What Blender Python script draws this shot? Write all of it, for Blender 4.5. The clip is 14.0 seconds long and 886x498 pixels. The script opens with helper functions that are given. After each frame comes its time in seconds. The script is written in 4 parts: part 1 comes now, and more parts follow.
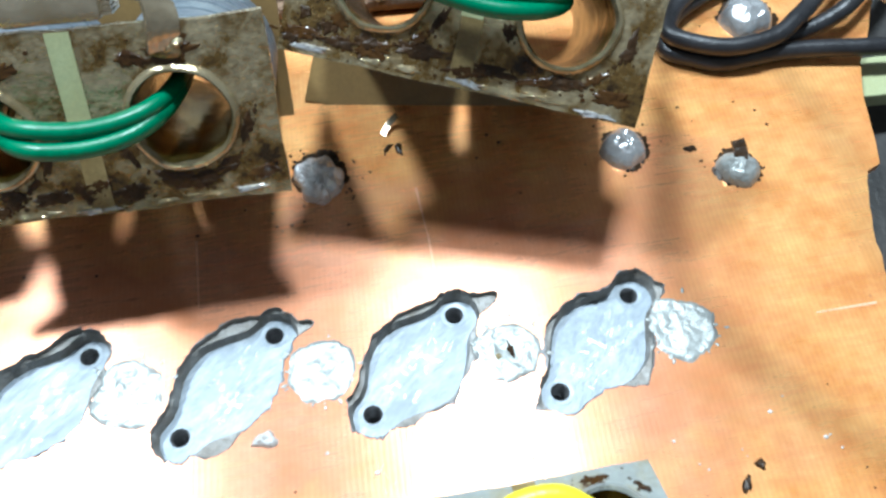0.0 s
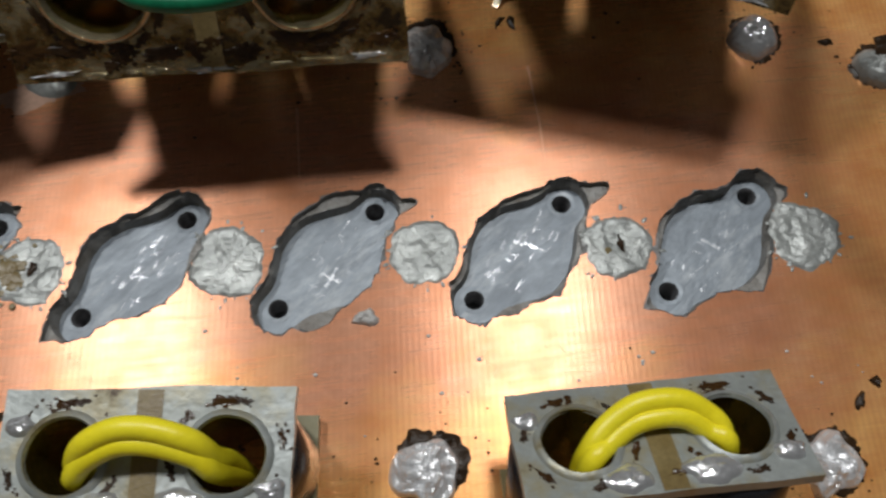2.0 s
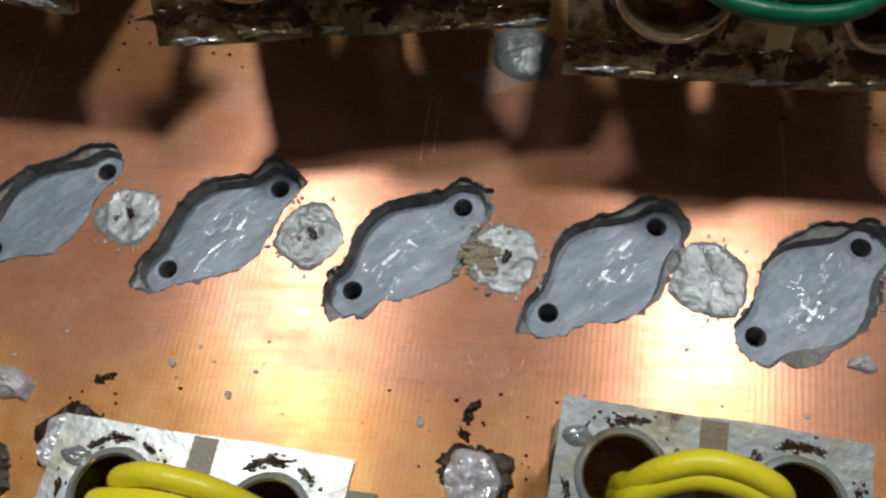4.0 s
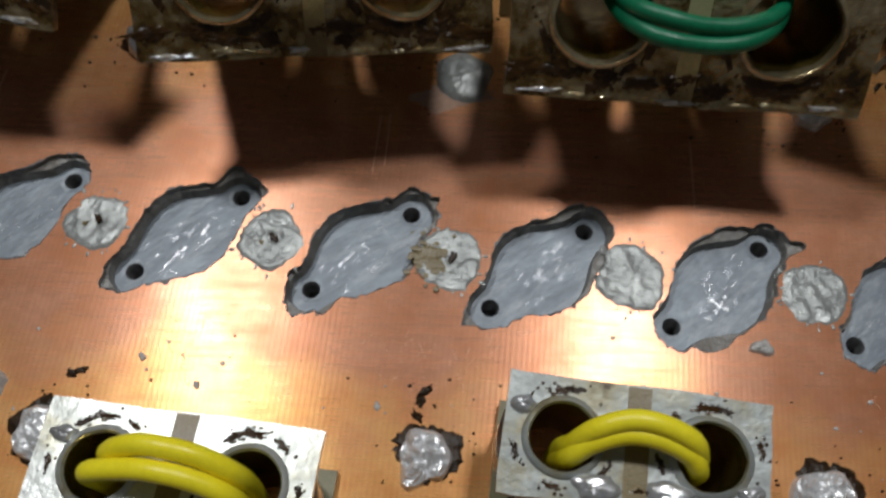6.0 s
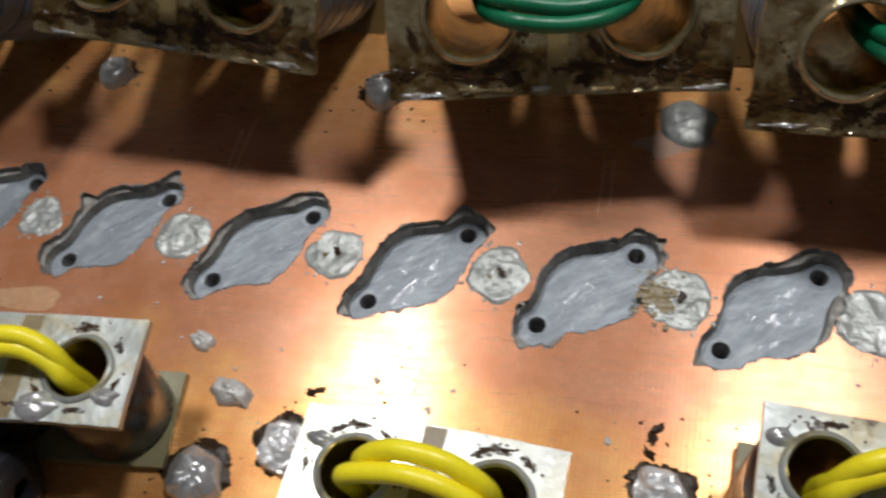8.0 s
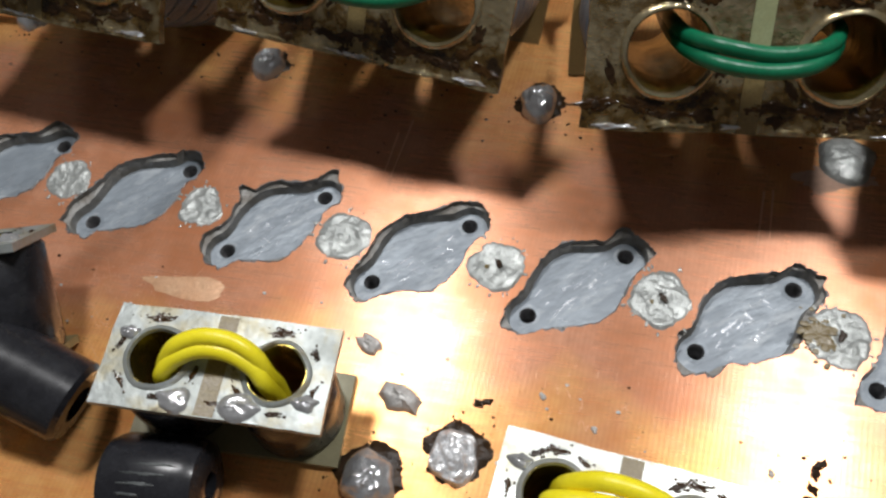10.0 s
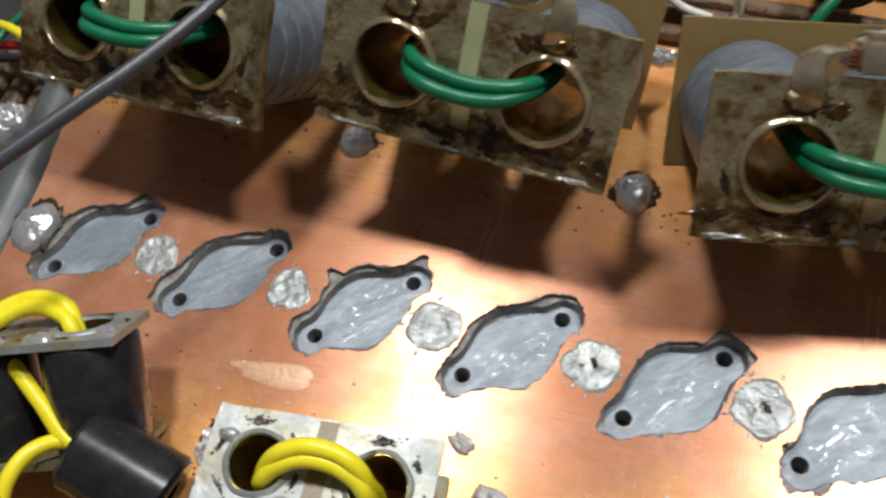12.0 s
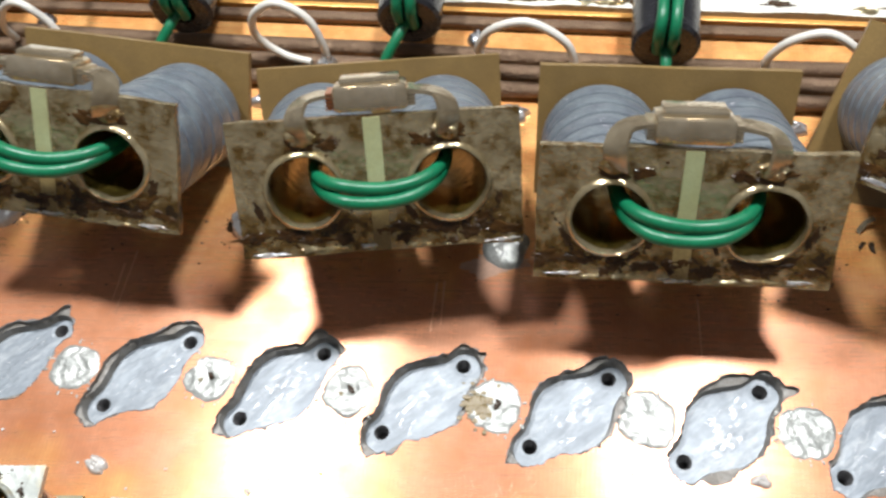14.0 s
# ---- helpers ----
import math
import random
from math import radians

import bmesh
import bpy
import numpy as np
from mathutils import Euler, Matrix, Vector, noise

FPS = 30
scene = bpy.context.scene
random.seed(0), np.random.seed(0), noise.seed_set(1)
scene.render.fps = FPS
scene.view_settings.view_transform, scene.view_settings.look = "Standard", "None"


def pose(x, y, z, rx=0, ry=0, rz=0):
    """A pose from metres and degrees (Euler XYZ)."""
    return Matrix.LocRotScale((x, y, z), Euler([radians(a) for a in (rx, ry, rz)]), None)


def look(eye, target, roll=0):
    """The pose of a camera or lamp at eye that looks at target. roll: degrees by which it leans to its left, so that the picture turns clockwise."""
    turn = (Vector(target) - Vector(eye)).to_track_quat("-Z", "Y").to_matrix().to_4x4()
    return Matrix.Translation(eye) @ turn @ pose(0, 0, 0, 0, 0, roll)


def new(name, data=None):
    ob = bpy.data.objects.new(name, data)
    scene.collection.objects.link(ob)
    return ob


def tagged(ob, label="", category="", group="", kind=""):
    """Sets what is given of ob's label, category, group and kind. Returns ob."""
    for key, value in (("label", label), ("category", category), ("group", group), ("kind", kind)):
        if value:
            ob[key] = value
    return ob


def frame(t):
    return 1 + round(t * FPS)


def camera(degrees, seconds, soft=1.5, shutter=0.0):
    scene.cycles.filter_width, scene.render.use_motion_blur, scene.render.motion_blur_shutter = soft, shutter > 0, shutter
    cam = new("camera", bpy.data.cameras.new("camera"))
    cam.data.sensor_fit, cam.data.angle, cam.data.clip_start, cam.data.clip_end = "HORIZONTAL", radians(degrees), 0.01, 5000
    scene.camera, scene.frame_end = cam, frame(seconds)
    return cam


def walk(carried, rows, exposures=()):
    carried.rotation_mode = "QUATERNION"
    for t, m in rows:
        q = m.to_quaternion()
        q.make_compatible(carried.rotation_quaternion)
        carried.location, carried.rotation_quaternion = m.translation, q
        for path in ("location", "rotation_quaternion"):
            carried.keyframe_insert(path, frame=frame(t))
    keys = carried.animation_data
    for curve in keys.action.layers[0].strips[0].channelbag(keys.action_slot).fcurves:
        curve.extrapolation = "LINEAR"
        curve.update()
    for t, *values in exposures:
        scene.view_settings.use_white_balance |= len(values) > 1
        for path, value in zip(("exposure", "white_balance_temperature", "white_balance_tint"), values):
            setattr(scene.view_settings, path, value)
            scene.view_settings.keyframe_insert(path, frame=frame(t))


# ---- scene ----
cam = camera(54.04, 14.0, soft=2.5, shutter=0.35)
PATH = [
    (0, (0.09246, -0.05567, 0.10771), (0.10641, 0.04775, -0.06291), 0.37),
    (0.5, (0.09303, -0.04654, 0.10667), (0.10750, 0.05142, -0.06709), 1.54),
    (1, (0.09093, -0.04818, 0.10036), (0.10306, 0.04456, -0.07642), 1.35),
    (1.5, (0.08574, -0.04859, 0.10074), (0.09350, 0.03361, -0.08143), 1.32),
    (2, (0.08339, -0.05204, 0.10359), (0.08652, 0.02772, -0.07979), -0.45),
    (2.5, (0.07333, -0.05024, 0.10505), (0.06958, 0.02793, -0.07900), -3.71),
    (3, (0.06186, -0.05269, 0.10571), (0.04304, 0.02794, -0.07635), -10.15),
    (3.5, (0.04265, -0.04744, 0.10288), (0.01696, 0.02677, -0.08106), -12.12),
    (3.7, (0.04012, -0.04697, 0.10255), (0.01391, 0.02539, -0.08205), -12.35),
    (5.8, (0.03409, -0.05756, 0.11025), (0.02648, 0.02190, -0.07313), 0.80),
    (6, (0.03480, -0.05711, 0.11178), (0.02809, 0.02584, -0.07009), 1.57),
    (6.5, (0.03855, -0.05773, 0.12190), (0.02950, 0.03398, -0.05561), -0.07),
    (7, (0.03835, -0.05994, 0.11758), (0.02355, 0.03399, -0.05837), -4.17),
    (7.5, (0.03554, -0.06222, 0.11013), (0.01055, 0.03065, -0.06523), -8.81),
    (8, (0.02443, -0.06650, 0.11068), (-0.01748, 0.02936, -0.05977), -13.41),
    (8.5, (0.01688, -0.07048, 0.11712), (-0.03378, 0.02631, -0.05041), -14.25),
    (8.7, (0.00893, -0.06802, 0.11787), (-0.04093, 0.02360, -0.05278), -14.52),
    (10.8, (-0.00874, -0.06445, 0.12159), (-0.04724, 0.02258, -0.05432), -9.31),
    (11, (-0.01911, -0.05859, 0.11801), (-0.06038, 0.02861, -0.05718), -9.94),
    (11.5, (-0.02248, -0.05764, 0.11727), (-0.06612, 0.02873, -0.05777), -10.09),
    (12, (-0.01291, -0.05761, 0.12555), (-0.06040, 0.03048, -0.04761), -11.95),
    (12.5, (-0.00119, -0.06111, 0.12969), (-0.04738, 0.02947, -0.04253), -12.22),
    (13, (0.00941, -0.05854, 0.13452), (-0.03198, 0.03427, -0.03774), -10.88),
    (13.5, (0.03046, -0.05823, 0.14638), (-0.00197, 0.03762, -0.02613), -9.26),
    (14, (0.03914, -0.05633, 0.14194), (0.01475, 0.03967, -0.03181), -8.37),
]
EXPOSURES = [
    (0, 1.12, 5200, -2), (0.5, 1.42, 5000, -2), (1, 1.12, 5300, 4), (1.5, 0.12, 6300, 10), (2, -0.64, 6200, 8), (2.5, -1.0, 6100, 6),
    (3, -0.75, 6000, 6), (3.5, -0.75, 6000, 8), (6, -0.85, 6100, 8), (6.5, 0.12, 6400, 10), (7, 0.14, 6500, 11), (7.5, -0.05, 6400, 10),
    (8, -0.36, 6300, 10), (8.5, -0.12, 6200, 10), (11, -0.22, 6200, 9), (11.5, -0.14, 6200, 9), (12, -0.02, 6200, 9), (12.5, 0.52, 6400, 11),
    (13, 1.08, 6000, 7), (13.5, 1.08, 5600, 6), (14, 0.75, 6200, 9),
]
walk(cam, [(t, look(eye, target, roll)) for t, eye, target, roll in PATH], EXPOSURES)

# ---- world and lamps (bench lamp with two heads, and the dim room) ----
world = bpy.data.worlds.new("room")
scene.world = world
world.use_nodes = True
bg = world.node_tree.nodes["Background"]
bg.inputs["Color"].default_value = (1.0, 0.93, 0.87, 1)
bg.inputs["Strength"].default_value = 0.095


def bench_lamp(x, y, z, watts, size):
    data = bpy.data.lights.new("bench_lamp", "AREA")
    data.shape, data.size, data.energy = "DISK", size, watts
    data.color = (1.0, 0.965, 0.925)
    ob = new("bench_lamp", data)
    ob.matrix_world = look((x, y, z), (0.01, 0.0, 0.0))
    return ob


bench_lamp(-0.17, 0.17, 0.60, 2.35, 0.075)
bench_lamp(0.16, 0.17, 0.60, 2.4, 0.075)


# ---- materials ----
def material(name, color, rough=0.5, metal=0.0, second=None, scale=300.0, amount=0.5, fine=2500.0, bump=0.1, bump_scale=None,
             stain=None, stain_scale=250.0, stain_level=0.55, coat=0.0, ribs=None, rough_var=0.15, spec=0.5, depth=0.0006, stretch=None, band=None, grain=1.1, soft=0.07, halo=None):
    m = bpy.data.materials.new(name)
    m.use_nodes = True
    nt = m.node_tree
    n, l = nt.nodes, nt.links
    b = n["Principled BSDF"]
    tc = n.new("ShaderNodeTexCoord")
    info = n.new("ShaderNodeObjectInfo")
    off = n.new("ShaderNodeVectorMath")
    off.operation = "ADD"
    mul = n.new("ShaderNodeMath")
    mul.operation = "MULTIPLY"
    mul.inputs[1].default_value = 3.0
    l.new(info.outputs["Random"], mul.inputs[0])
    l.new(tc.outputs["Object"], off.inputs[0])
    l.new(mul.outputs[0], off.inputs[1])
    pos = off.outputs[0]
    if stretch:
        mp = n.new("ShaderNodeMapping")
        mp.vector_type = "TEXTURE"
        mp.inputs["Rotation"].default_value = (0, 0, radians(stretch[1]))
        mp.inputs["Scale"].default_value = (stretch[0], 1, 1)
        l.new(pos, mp.inputs["Vector"])
        pos = mp.outputs[0]

    def noise_tex(s, detail=6.0, r=0.6):
        t = n.new("ShaderNodeTexNoise")
        t.inputs["Scale"].default_value, t.inputs["Detail"].default_value, t.inputs["Roughness"].default_value = s, detail, r
        l.new(pos, t.inputs["Vector"])
        return t.outputs["Fac"]

    def ramp(fac, lo, hi):
        r = n.new("ShaderNodeMapRange")
        r.inputs["From Min"].default_value, r.inputs["From Max"].default_value = lo, hi
        l.new(fac, r.inputs["Value"])
        return r.outputs[0]

    def mix(fac, a, c):
        x = n.new("ShaderNodeMix")
        x.data_type = "RGBA"
        l.new(fac, x.inputs["Factor"])
        for k, v in (("A", a), ("B", c)):
            sock = [s for s in x.inputs if s.name == k and s.type == "RGBA"][0]
            if isinstance(v, tuple):
                sock.default_value = (*v, 1)
            else:
                l.new(v, sock)
        return [s for s in x.outputs if s.type == "RGBA"][0]

    big, small = noise_tex(scale), noise_tex(fine)
    c = mix(ramp(big, 0.5 - amount / 2, 0.5 + amount / 2), color, second or tuple(v * 0.7 for v in color))
    c = mix(ramp(small, 0.35, grain), c, tuple(v * 0.55 for v in color))
    rmap = n.new("ShaderNodeMapRange")
    rmap.inputs["To Min"].default_value, rmap.inputs["To Max"].default_value = max(rough - rough_var, 0.03), min(rough + rough_var, 1)
    l.new(big, rmap.inputs["Value"])
    metal_out = None
    if stain:
        f = noise_tex(stain_scale, 8.0, 0.65)
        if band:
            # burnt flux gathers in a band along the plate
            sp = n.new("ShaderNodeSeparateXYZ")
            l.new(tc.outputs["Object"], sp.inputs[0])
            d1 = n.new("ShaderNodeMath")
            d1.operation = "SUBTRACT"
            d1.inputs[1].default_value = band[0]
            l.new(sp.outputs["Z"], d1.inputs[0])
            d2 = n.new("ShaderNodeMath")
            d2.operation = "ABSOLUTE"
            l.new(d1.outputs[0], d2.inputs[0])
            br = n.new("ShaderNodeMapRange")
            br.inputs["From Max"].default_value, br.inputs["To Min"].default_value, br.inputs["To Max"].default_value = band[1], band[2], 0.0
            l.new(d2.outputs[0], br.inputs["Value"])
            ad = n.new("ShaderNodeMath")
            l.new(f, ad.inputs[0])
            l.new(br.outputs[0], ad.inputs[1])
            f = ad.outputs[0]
        if halo:
            c = mix(ramp(f, stain_level - 0.13, stain_level + 0.02), c, halo)
        s = ramp(f, stain_level, stain_level + soft)
        c = mix(s, c, stain)
        mm = n.new("ShaderNodeMapRange")
        mm.inputs["To Min"].default_value, mm.inputs["To Max"].default_value = metal, metal * 0.3
        l.new(s, mm.inputs["Value"])
        metal_out = mm.outputs[0]
    l.new(c, b.inputs["Base Color"])
    l.new(rmap.outputs[0], b.inputs["Roughness"])
    b.inputs["Metallic"].default_value = metal
    if metal_out:
        l.new(metal_out, b.inputs["Metallic"])
    b.inputs["Specular IOR Level"].default_value = spec
    b.inputs["Coat Weight"].default_value = coat
    b.inputs["Coat Roughness"].default_value = 0.15
    bp = n.new("ShaderNodeBump")
    bp.inputs["Strength"].default_value, bp.inputs["Distance"].default_value = bump, depth
    h = noise_tex(bump_scale or fine, 4.0)
    if ribs:
        w = n.new("ShaderNodeTexWave")
        w.bands_direction = "X"
        w.inputs["Scale"].default_value, w.inputs["Distortion"].default_value = ribs, 0.6
        w.inputs["Detail"].default_value, w.inputs["Detail Scale"].default_value = 2.0, 1.5
        l.new(pos, w.inputs["Vector"])
        a = n.new("ShaderNodeMath")
        a.operation = "MULTIPLY_ADD"
        a.inputs[1].default_value = 0.6
        l.new(w.outputs["Fac"], a.inputs[0])
        l.new(h, a.inputs[2])
        h = a.outputs[0]
    l.new(h, bp.inputs["Height"])
    l.new(bp.outputs[0], b.inputs["Normal"])
    return m


def copper_material():
    """Brushed copper cladding: pinkish along the middle, amber along the two soldering lines and towards the right end.
    """
    m = material("copper", (0.74, 0.37, 0.225), 0.22, 0.36, (0.50, 0.205, 0.095), 80.0, 0.26, 900.0, 0.014, 1800.0, ribs=413.0, rough_var=0.08, depth=0.0002, spec=0.24)
    nt = m.node_tree
    n, l = nt.nodes, nt.links
    b = n["Principled BSDF"]
    base = b.inputs["Base Color"].links[0].from_socket
    tc = n.new("ShaderNodeTexCoord")
    sep = n.new("ShaderNodeSeparateXYZ")
    l.new(tc.outputs["Object"], sep.inputs[0])
    t = n.new("ShaderNodeTexNoise")
    t.inputs["Scale"].default_value, t.inputs["Detail"].default_value = 55.0, 7.0
    l.new(tc.outputs["Object"], t.inputs["Vector"])
    wob = n.new("ShaderNodeMath")
    wob.operation = "MULTIPLY_ADD"
    wob.inputs[1].default_value, wob.inputs[2].default_value = 0.045, -0.0225
    l.new(t.outputs["Fac"], wob.inputs[0])
    yy = n.new("ShaderNodeMath")
    yy.operation = "ADD"
    l.new(sep.outputs["Y"], yy.inputs[0])
    l.new(wob.outputs[0], yy.inputs[1])
    zones = []
    for lo, hi in ((0.012, 0.026), (-0.022, -0.036)):
        r = n.new("ShaderNodeMapRange")
        r.inputs["From Min"].default_value, r.inputs["From Max"].default_value = lo, hi
        l.new(yy.outputs[0], r.inputs["Value"])
        zones.append(r.outputs[0])
    r = n.new("ShaderNodeMapRange")
    r.inputs["From Min"].default_value, r.inputs["From Max"].default_value = 0.125, 0.15
    l.new(sep.outputs["X"], r.inputs["Value"])
    zones.append(r.outputs[0])
    mx = zones[0]
    for z in zones[1:]:
        a = n.new("ShaderNodeMath")
        a.operation = "MAXIMUM"
        l.new(mx, a.inputs[0])
        l.new(z, a.inputs[1])
        mx = a.outputs[0]
    half = n.new("ShaderNodeMath")
    half.operation = "MULTIPLY"
    half.inputs[1].default_value = 0.85
    l.new(mx, half.inputs[0])
    x = n.new("ShaderNodeMix")
    x.data_type = "RGBA"
    l.new(half.outputs[0], x.inputs["Factor"])
    ca, cb = [s for s in x.inputs if s.type == "RGBA"]
    l.new(base, ca)
    # patchy amber in two tones
    amber_mix = n.new("ShaderNodeMix")
    amber_mix.data_type = "RGBA"
    t2 = n.new("ShaderNodeTexNoise")
    t2.inputs["Scale"].default_value, t2.inputs["Detail"].default_value, t2.inputs["Roughness"].default_value = 130.0, 8.0, 0.68
    l.new(tc.outputs["Object"], t2.inputs["Vector"])
    lr = n.new("ShaderNodeMapRange")
    lr.inputs["From Min"].default_value, lr.inputs["From Max"].default_value = 0.36, 0.64
    l.new(t2.outputs["Fac"], lr.inputs["Value"])
    l.new(lr.outputs[0], amber_mix.inputs["Factor"])
    la, lb = [s for s in amber_mix.inputs if s.type == "RGBA"]
    la.default_value, lb.default_value = (0.98, 0.56, 0.19, 1), (0.72, 0.30, 0.07, 1)
    l.new([s for s in amber_mix.outputs if s.type == "RGBA"][0], cb)
    # the cladding is brushed along x
    tv = n.new("ShaderNodeCombineXYZ")
    tv.inputs[1].default_value = 1.0
    l.new(tv.outputs[0], b.inputs["Tangent"])
    b.inputs["Anisotropic"].default_value = 0.6
    # small dull spots of flux and fingermarks
    sp = n.new("ShaderNodeTexNoise")
    sp.inputs["Scale"].default_value, sp.inputs["Detail"].default_value, sp.inputs["Roughness"].default_value = 420.0, 6.0, 0.7
    l.new(tc.outputs["Object"], sp.inputs["Vector"])
    rs = n.new("ShaderNodeMapRange")
    rs.inputs["From Min"].default_value, rs.inputs["From Max"].default_value, rs.inputs["To Max"].default_value = 0.66, 0.74, 0.6
    l.new(sp.outputs["Fac"], rs.inputs["Value"])
    y = n.new("ShaderNodeMix")
    y.data_type = "RGBA"
    l.new(rs.outputs[0], y.inputs["Factor"])
    ya, yb = [s for s in y.inputs if s.type == "RGBA"]
    l.new([s for s in x.outputs if s.type == "RGBA"][0], ya)
    yb.default_value = (0.40, 0.20, 0.11, 1)
    mp = n.new("ShaderNodeMapping")
    mp.vector_type = "TEXTURE"
    mp.inputs["Rotation"].default_value = (0, 0, radians(4))
    mp.inputs["Scale"].default_value = (14, 1, 1)
    l.new(tc.outputs["Object"], mp.inputs["Vector"])
    st = n.new("ShaderNodeTexNoise")
    st.inputs["Scale"].default_value, st.inputs["Detail"].default_value, st.inputs["Roughness"].default_value = 900.0, 5.0, 0.7
    l.new(mp.outputs[0], st.inputs["Vector"])
    streak = n.new("ShaderNodeMapRange")
    streak.inputs["From Min"].default_value, streak.inputs["From Max"].default_value, streak.inputs["To Max"].default_value = 0.42, 0.75, 0.45
    l.new(st.outputs["Fac"], streak.inputs["Value"])
    z = n.new("ShaderNodeMix")
    z.data_type = "RGBA"
    l.new(streak.outputs[0], z.inputs["Factor"])
    za, zb = [s for s in z.inputs if s.type == "RGBA"]
    l.new([s for s in y.outputs if s.type == "RGBA"][0], za)
    zb.default_value = (0.62, 0.22, 0.10, 1)
    l.new([s for s in z.outputs if s.type == "RGBA"][0], b.inputs["Base Color"])
    # fine ribs: their shading is mixed into the colour as darker bands
    wv = n.new("ShaderNodeTexWave")
    wv.bands_direction = "X"
    wv.inputs["Scale"].default_value, wv.inputs["Distortion"].default_value = 413.0, 0.6
    l.new(tc.outputs["Object"], wv.inputs["Vector"])
    wr = n.new("ShaderNodeMapRange")
    wr.inputs["To Max"].default_value = 0.17
    l.new(wv.outputs["Fac"], wr.inputs["Value"])
    ww = n.new("ShaderNodeMix")
    ww.data_type = "RGBA"
    l.new(wr.outputs[0], ww.inputs["Factor"])
    wa, wb = [s for s in ww.inputs if s.type == "RGBA"]
    l.new([s for s in z.outputs if s.type == "RGBA"][0], wa)
    wb.default_value = (0.45, 0.17, 0.08, 1)
    l.new([s for s in ww.outputs if s.type == "RGBA"][0], b.inputs["Base Color"])
    old = b.inputs["Roughness"].links[0].from_socket
    add = n.new("ShaderNodeMath")
    add.operation = "MULTIPLY_ADD"
    add.inputs[1].default_value = 0.12
    l.new(st.outputs["Fac"], add.inputs[0])
    l.new(old, add.inputs[2])
    l.new(add.outputs[0], b.inputs["Roughness"])
    return m


COPPER = copper_material()
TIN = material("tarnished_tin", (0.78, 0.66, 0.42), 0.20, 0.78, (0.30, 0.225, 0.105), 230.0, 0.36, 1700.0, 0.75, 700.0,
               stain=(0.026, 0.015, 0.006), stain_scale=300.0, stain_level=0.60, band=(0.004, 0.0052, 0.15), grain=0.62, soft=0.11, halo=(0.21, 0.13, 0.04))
BRIGHT_TIN = material("bright_tin", (0.62, 0.64, 0.62), 0.32, 0.5, (0.42, 0.43, 0.39), 150.0, 0.3, 1500.0, 0.2, 380.0,
                      stain=(0.10, 0.06, 0.022), stain_scale=190.0, stain_level=0.63, soft=0.12, halo=(0.40, 0.38, 0.28))
BRASS = material("lacquered_brass", (0.27, 0.20, 0.042), 0.20, 0.8, (0.065, 0.046, 0.010), 220.0, 0.35, 1500.0, 0.3, 400.0, spec=0.3)
AMBER_STRIP = material("amber_copper", (0.88, 0.47, 0.13), 0.32, 0.3, (0.70, 0.33, 0.08), 90.0, 0.4, 1200.0, 0.1)
RIM = material("tinned_rim", (0.66, 0.57, 0.37), 0.15, 0.8, (0.30, 0.225, 0.10), 300.0, 0.35, 1800.0, 0.35, 500.0)
FERRITE = material("grey_ferrite", (0.165, 0.20, 0.225), 0.40, 0.0, (0.10, 0.115, 0.145), 250.0, 0.3, 1500.0, 0.4, 700.0, stain=(0.40, 0.42, 0.45), stain_scale=500.0, stain_level=0.64)
BLACK_FERRITE = material("black_ferrite", (0.014, 0.014, 0.017), 0.27, 0.0, (0.028, 0.029, 0.034), 300.0, 0.5, 1500.0, 0.04, 600.0, stain=(0.12, 0.12, 0.12), stain_scale=900.0, stain_level=0.75, rough_var=0.08)
FR4 = material("brown_laminate", (0.26, 0.17, 0.06), 0.45, 0.0, (0.18, 0.115, 0.04), 150.0, 0.5, 2500.0, 0.15)
GREEN_FR4 = material("pale_green_laminate", (0.42, 0.47, 0.27), 0.45, 0.0, (0.33, 0.33, 0.16), 200.0, 0.5, 2500.0, 0.1)
BROWN_GAP = material("flux_stained_laminate", (0.17, 0.12, 0.045), 0.35, 0.0, (0.27, 0.21, 0.09), 300.0, 0.5, 2500.0, 0.1)
GREEN_WIRE = material("green_insulation", (0.005, 0.135, 0.058), 0.36, 0.0, (0.010, 0.19, 0.085), 200.0, 0.5, 1500.0, 0.08, stain=(0.30, 0.36, 0.30), stain_scale=700.0, stain_level=0.73)
YELLOW_WIRE = material("yellow_insulation", (0.95, 0.79, 0.012), 0.34, 0.0, (0.98, 0.87, 0.03), 200.0, 0.5, 1500.0, 0.10, stain=(0.20, 0.15, 0.04), stain_scale=420.0, stain_level=0.70, grain=2.2)
WHITE_WIRE = material("white_insulation", (0.80, 0.79, 0.74), 0.35, 0.0, (0.70, 0.68, 0.60), 200.0, 0.5, 1500.0, 0.05)
BLACK_WIRE = material("black_rubber", (0.014, 0.014, 0.016), 0.36, 0.0, (0.03, 0.03, 0.034), 300.0, 0.5, 1500.0, 0.2, stain=(0.25, 0.25, 0.25), stain_scale=700.0, stain_level=0.71)
GREY_WIRE = material("grey_insulation", (0.07, 0.075, 0.085), 0.35, 0.0, (0.05, 0.05, 0.06), 300.0, 0.5, 1500.0, 0.1)
RED_WIRE = material("red_insulation", (0.45, 0.015, 0.02), 0.35, 0.0, (0.35, 0.01, 0.015), 300.0, 0.5, 1500.0, 0.1)
SOLDER = material("shiny_solder", (0.80, 0.81, 0.82), 0.19, 0.68, (0.56, 0.57, 0.58), 350.0, 0.5, 1200.0, 0.5, 450.0, rough_var=0.08)
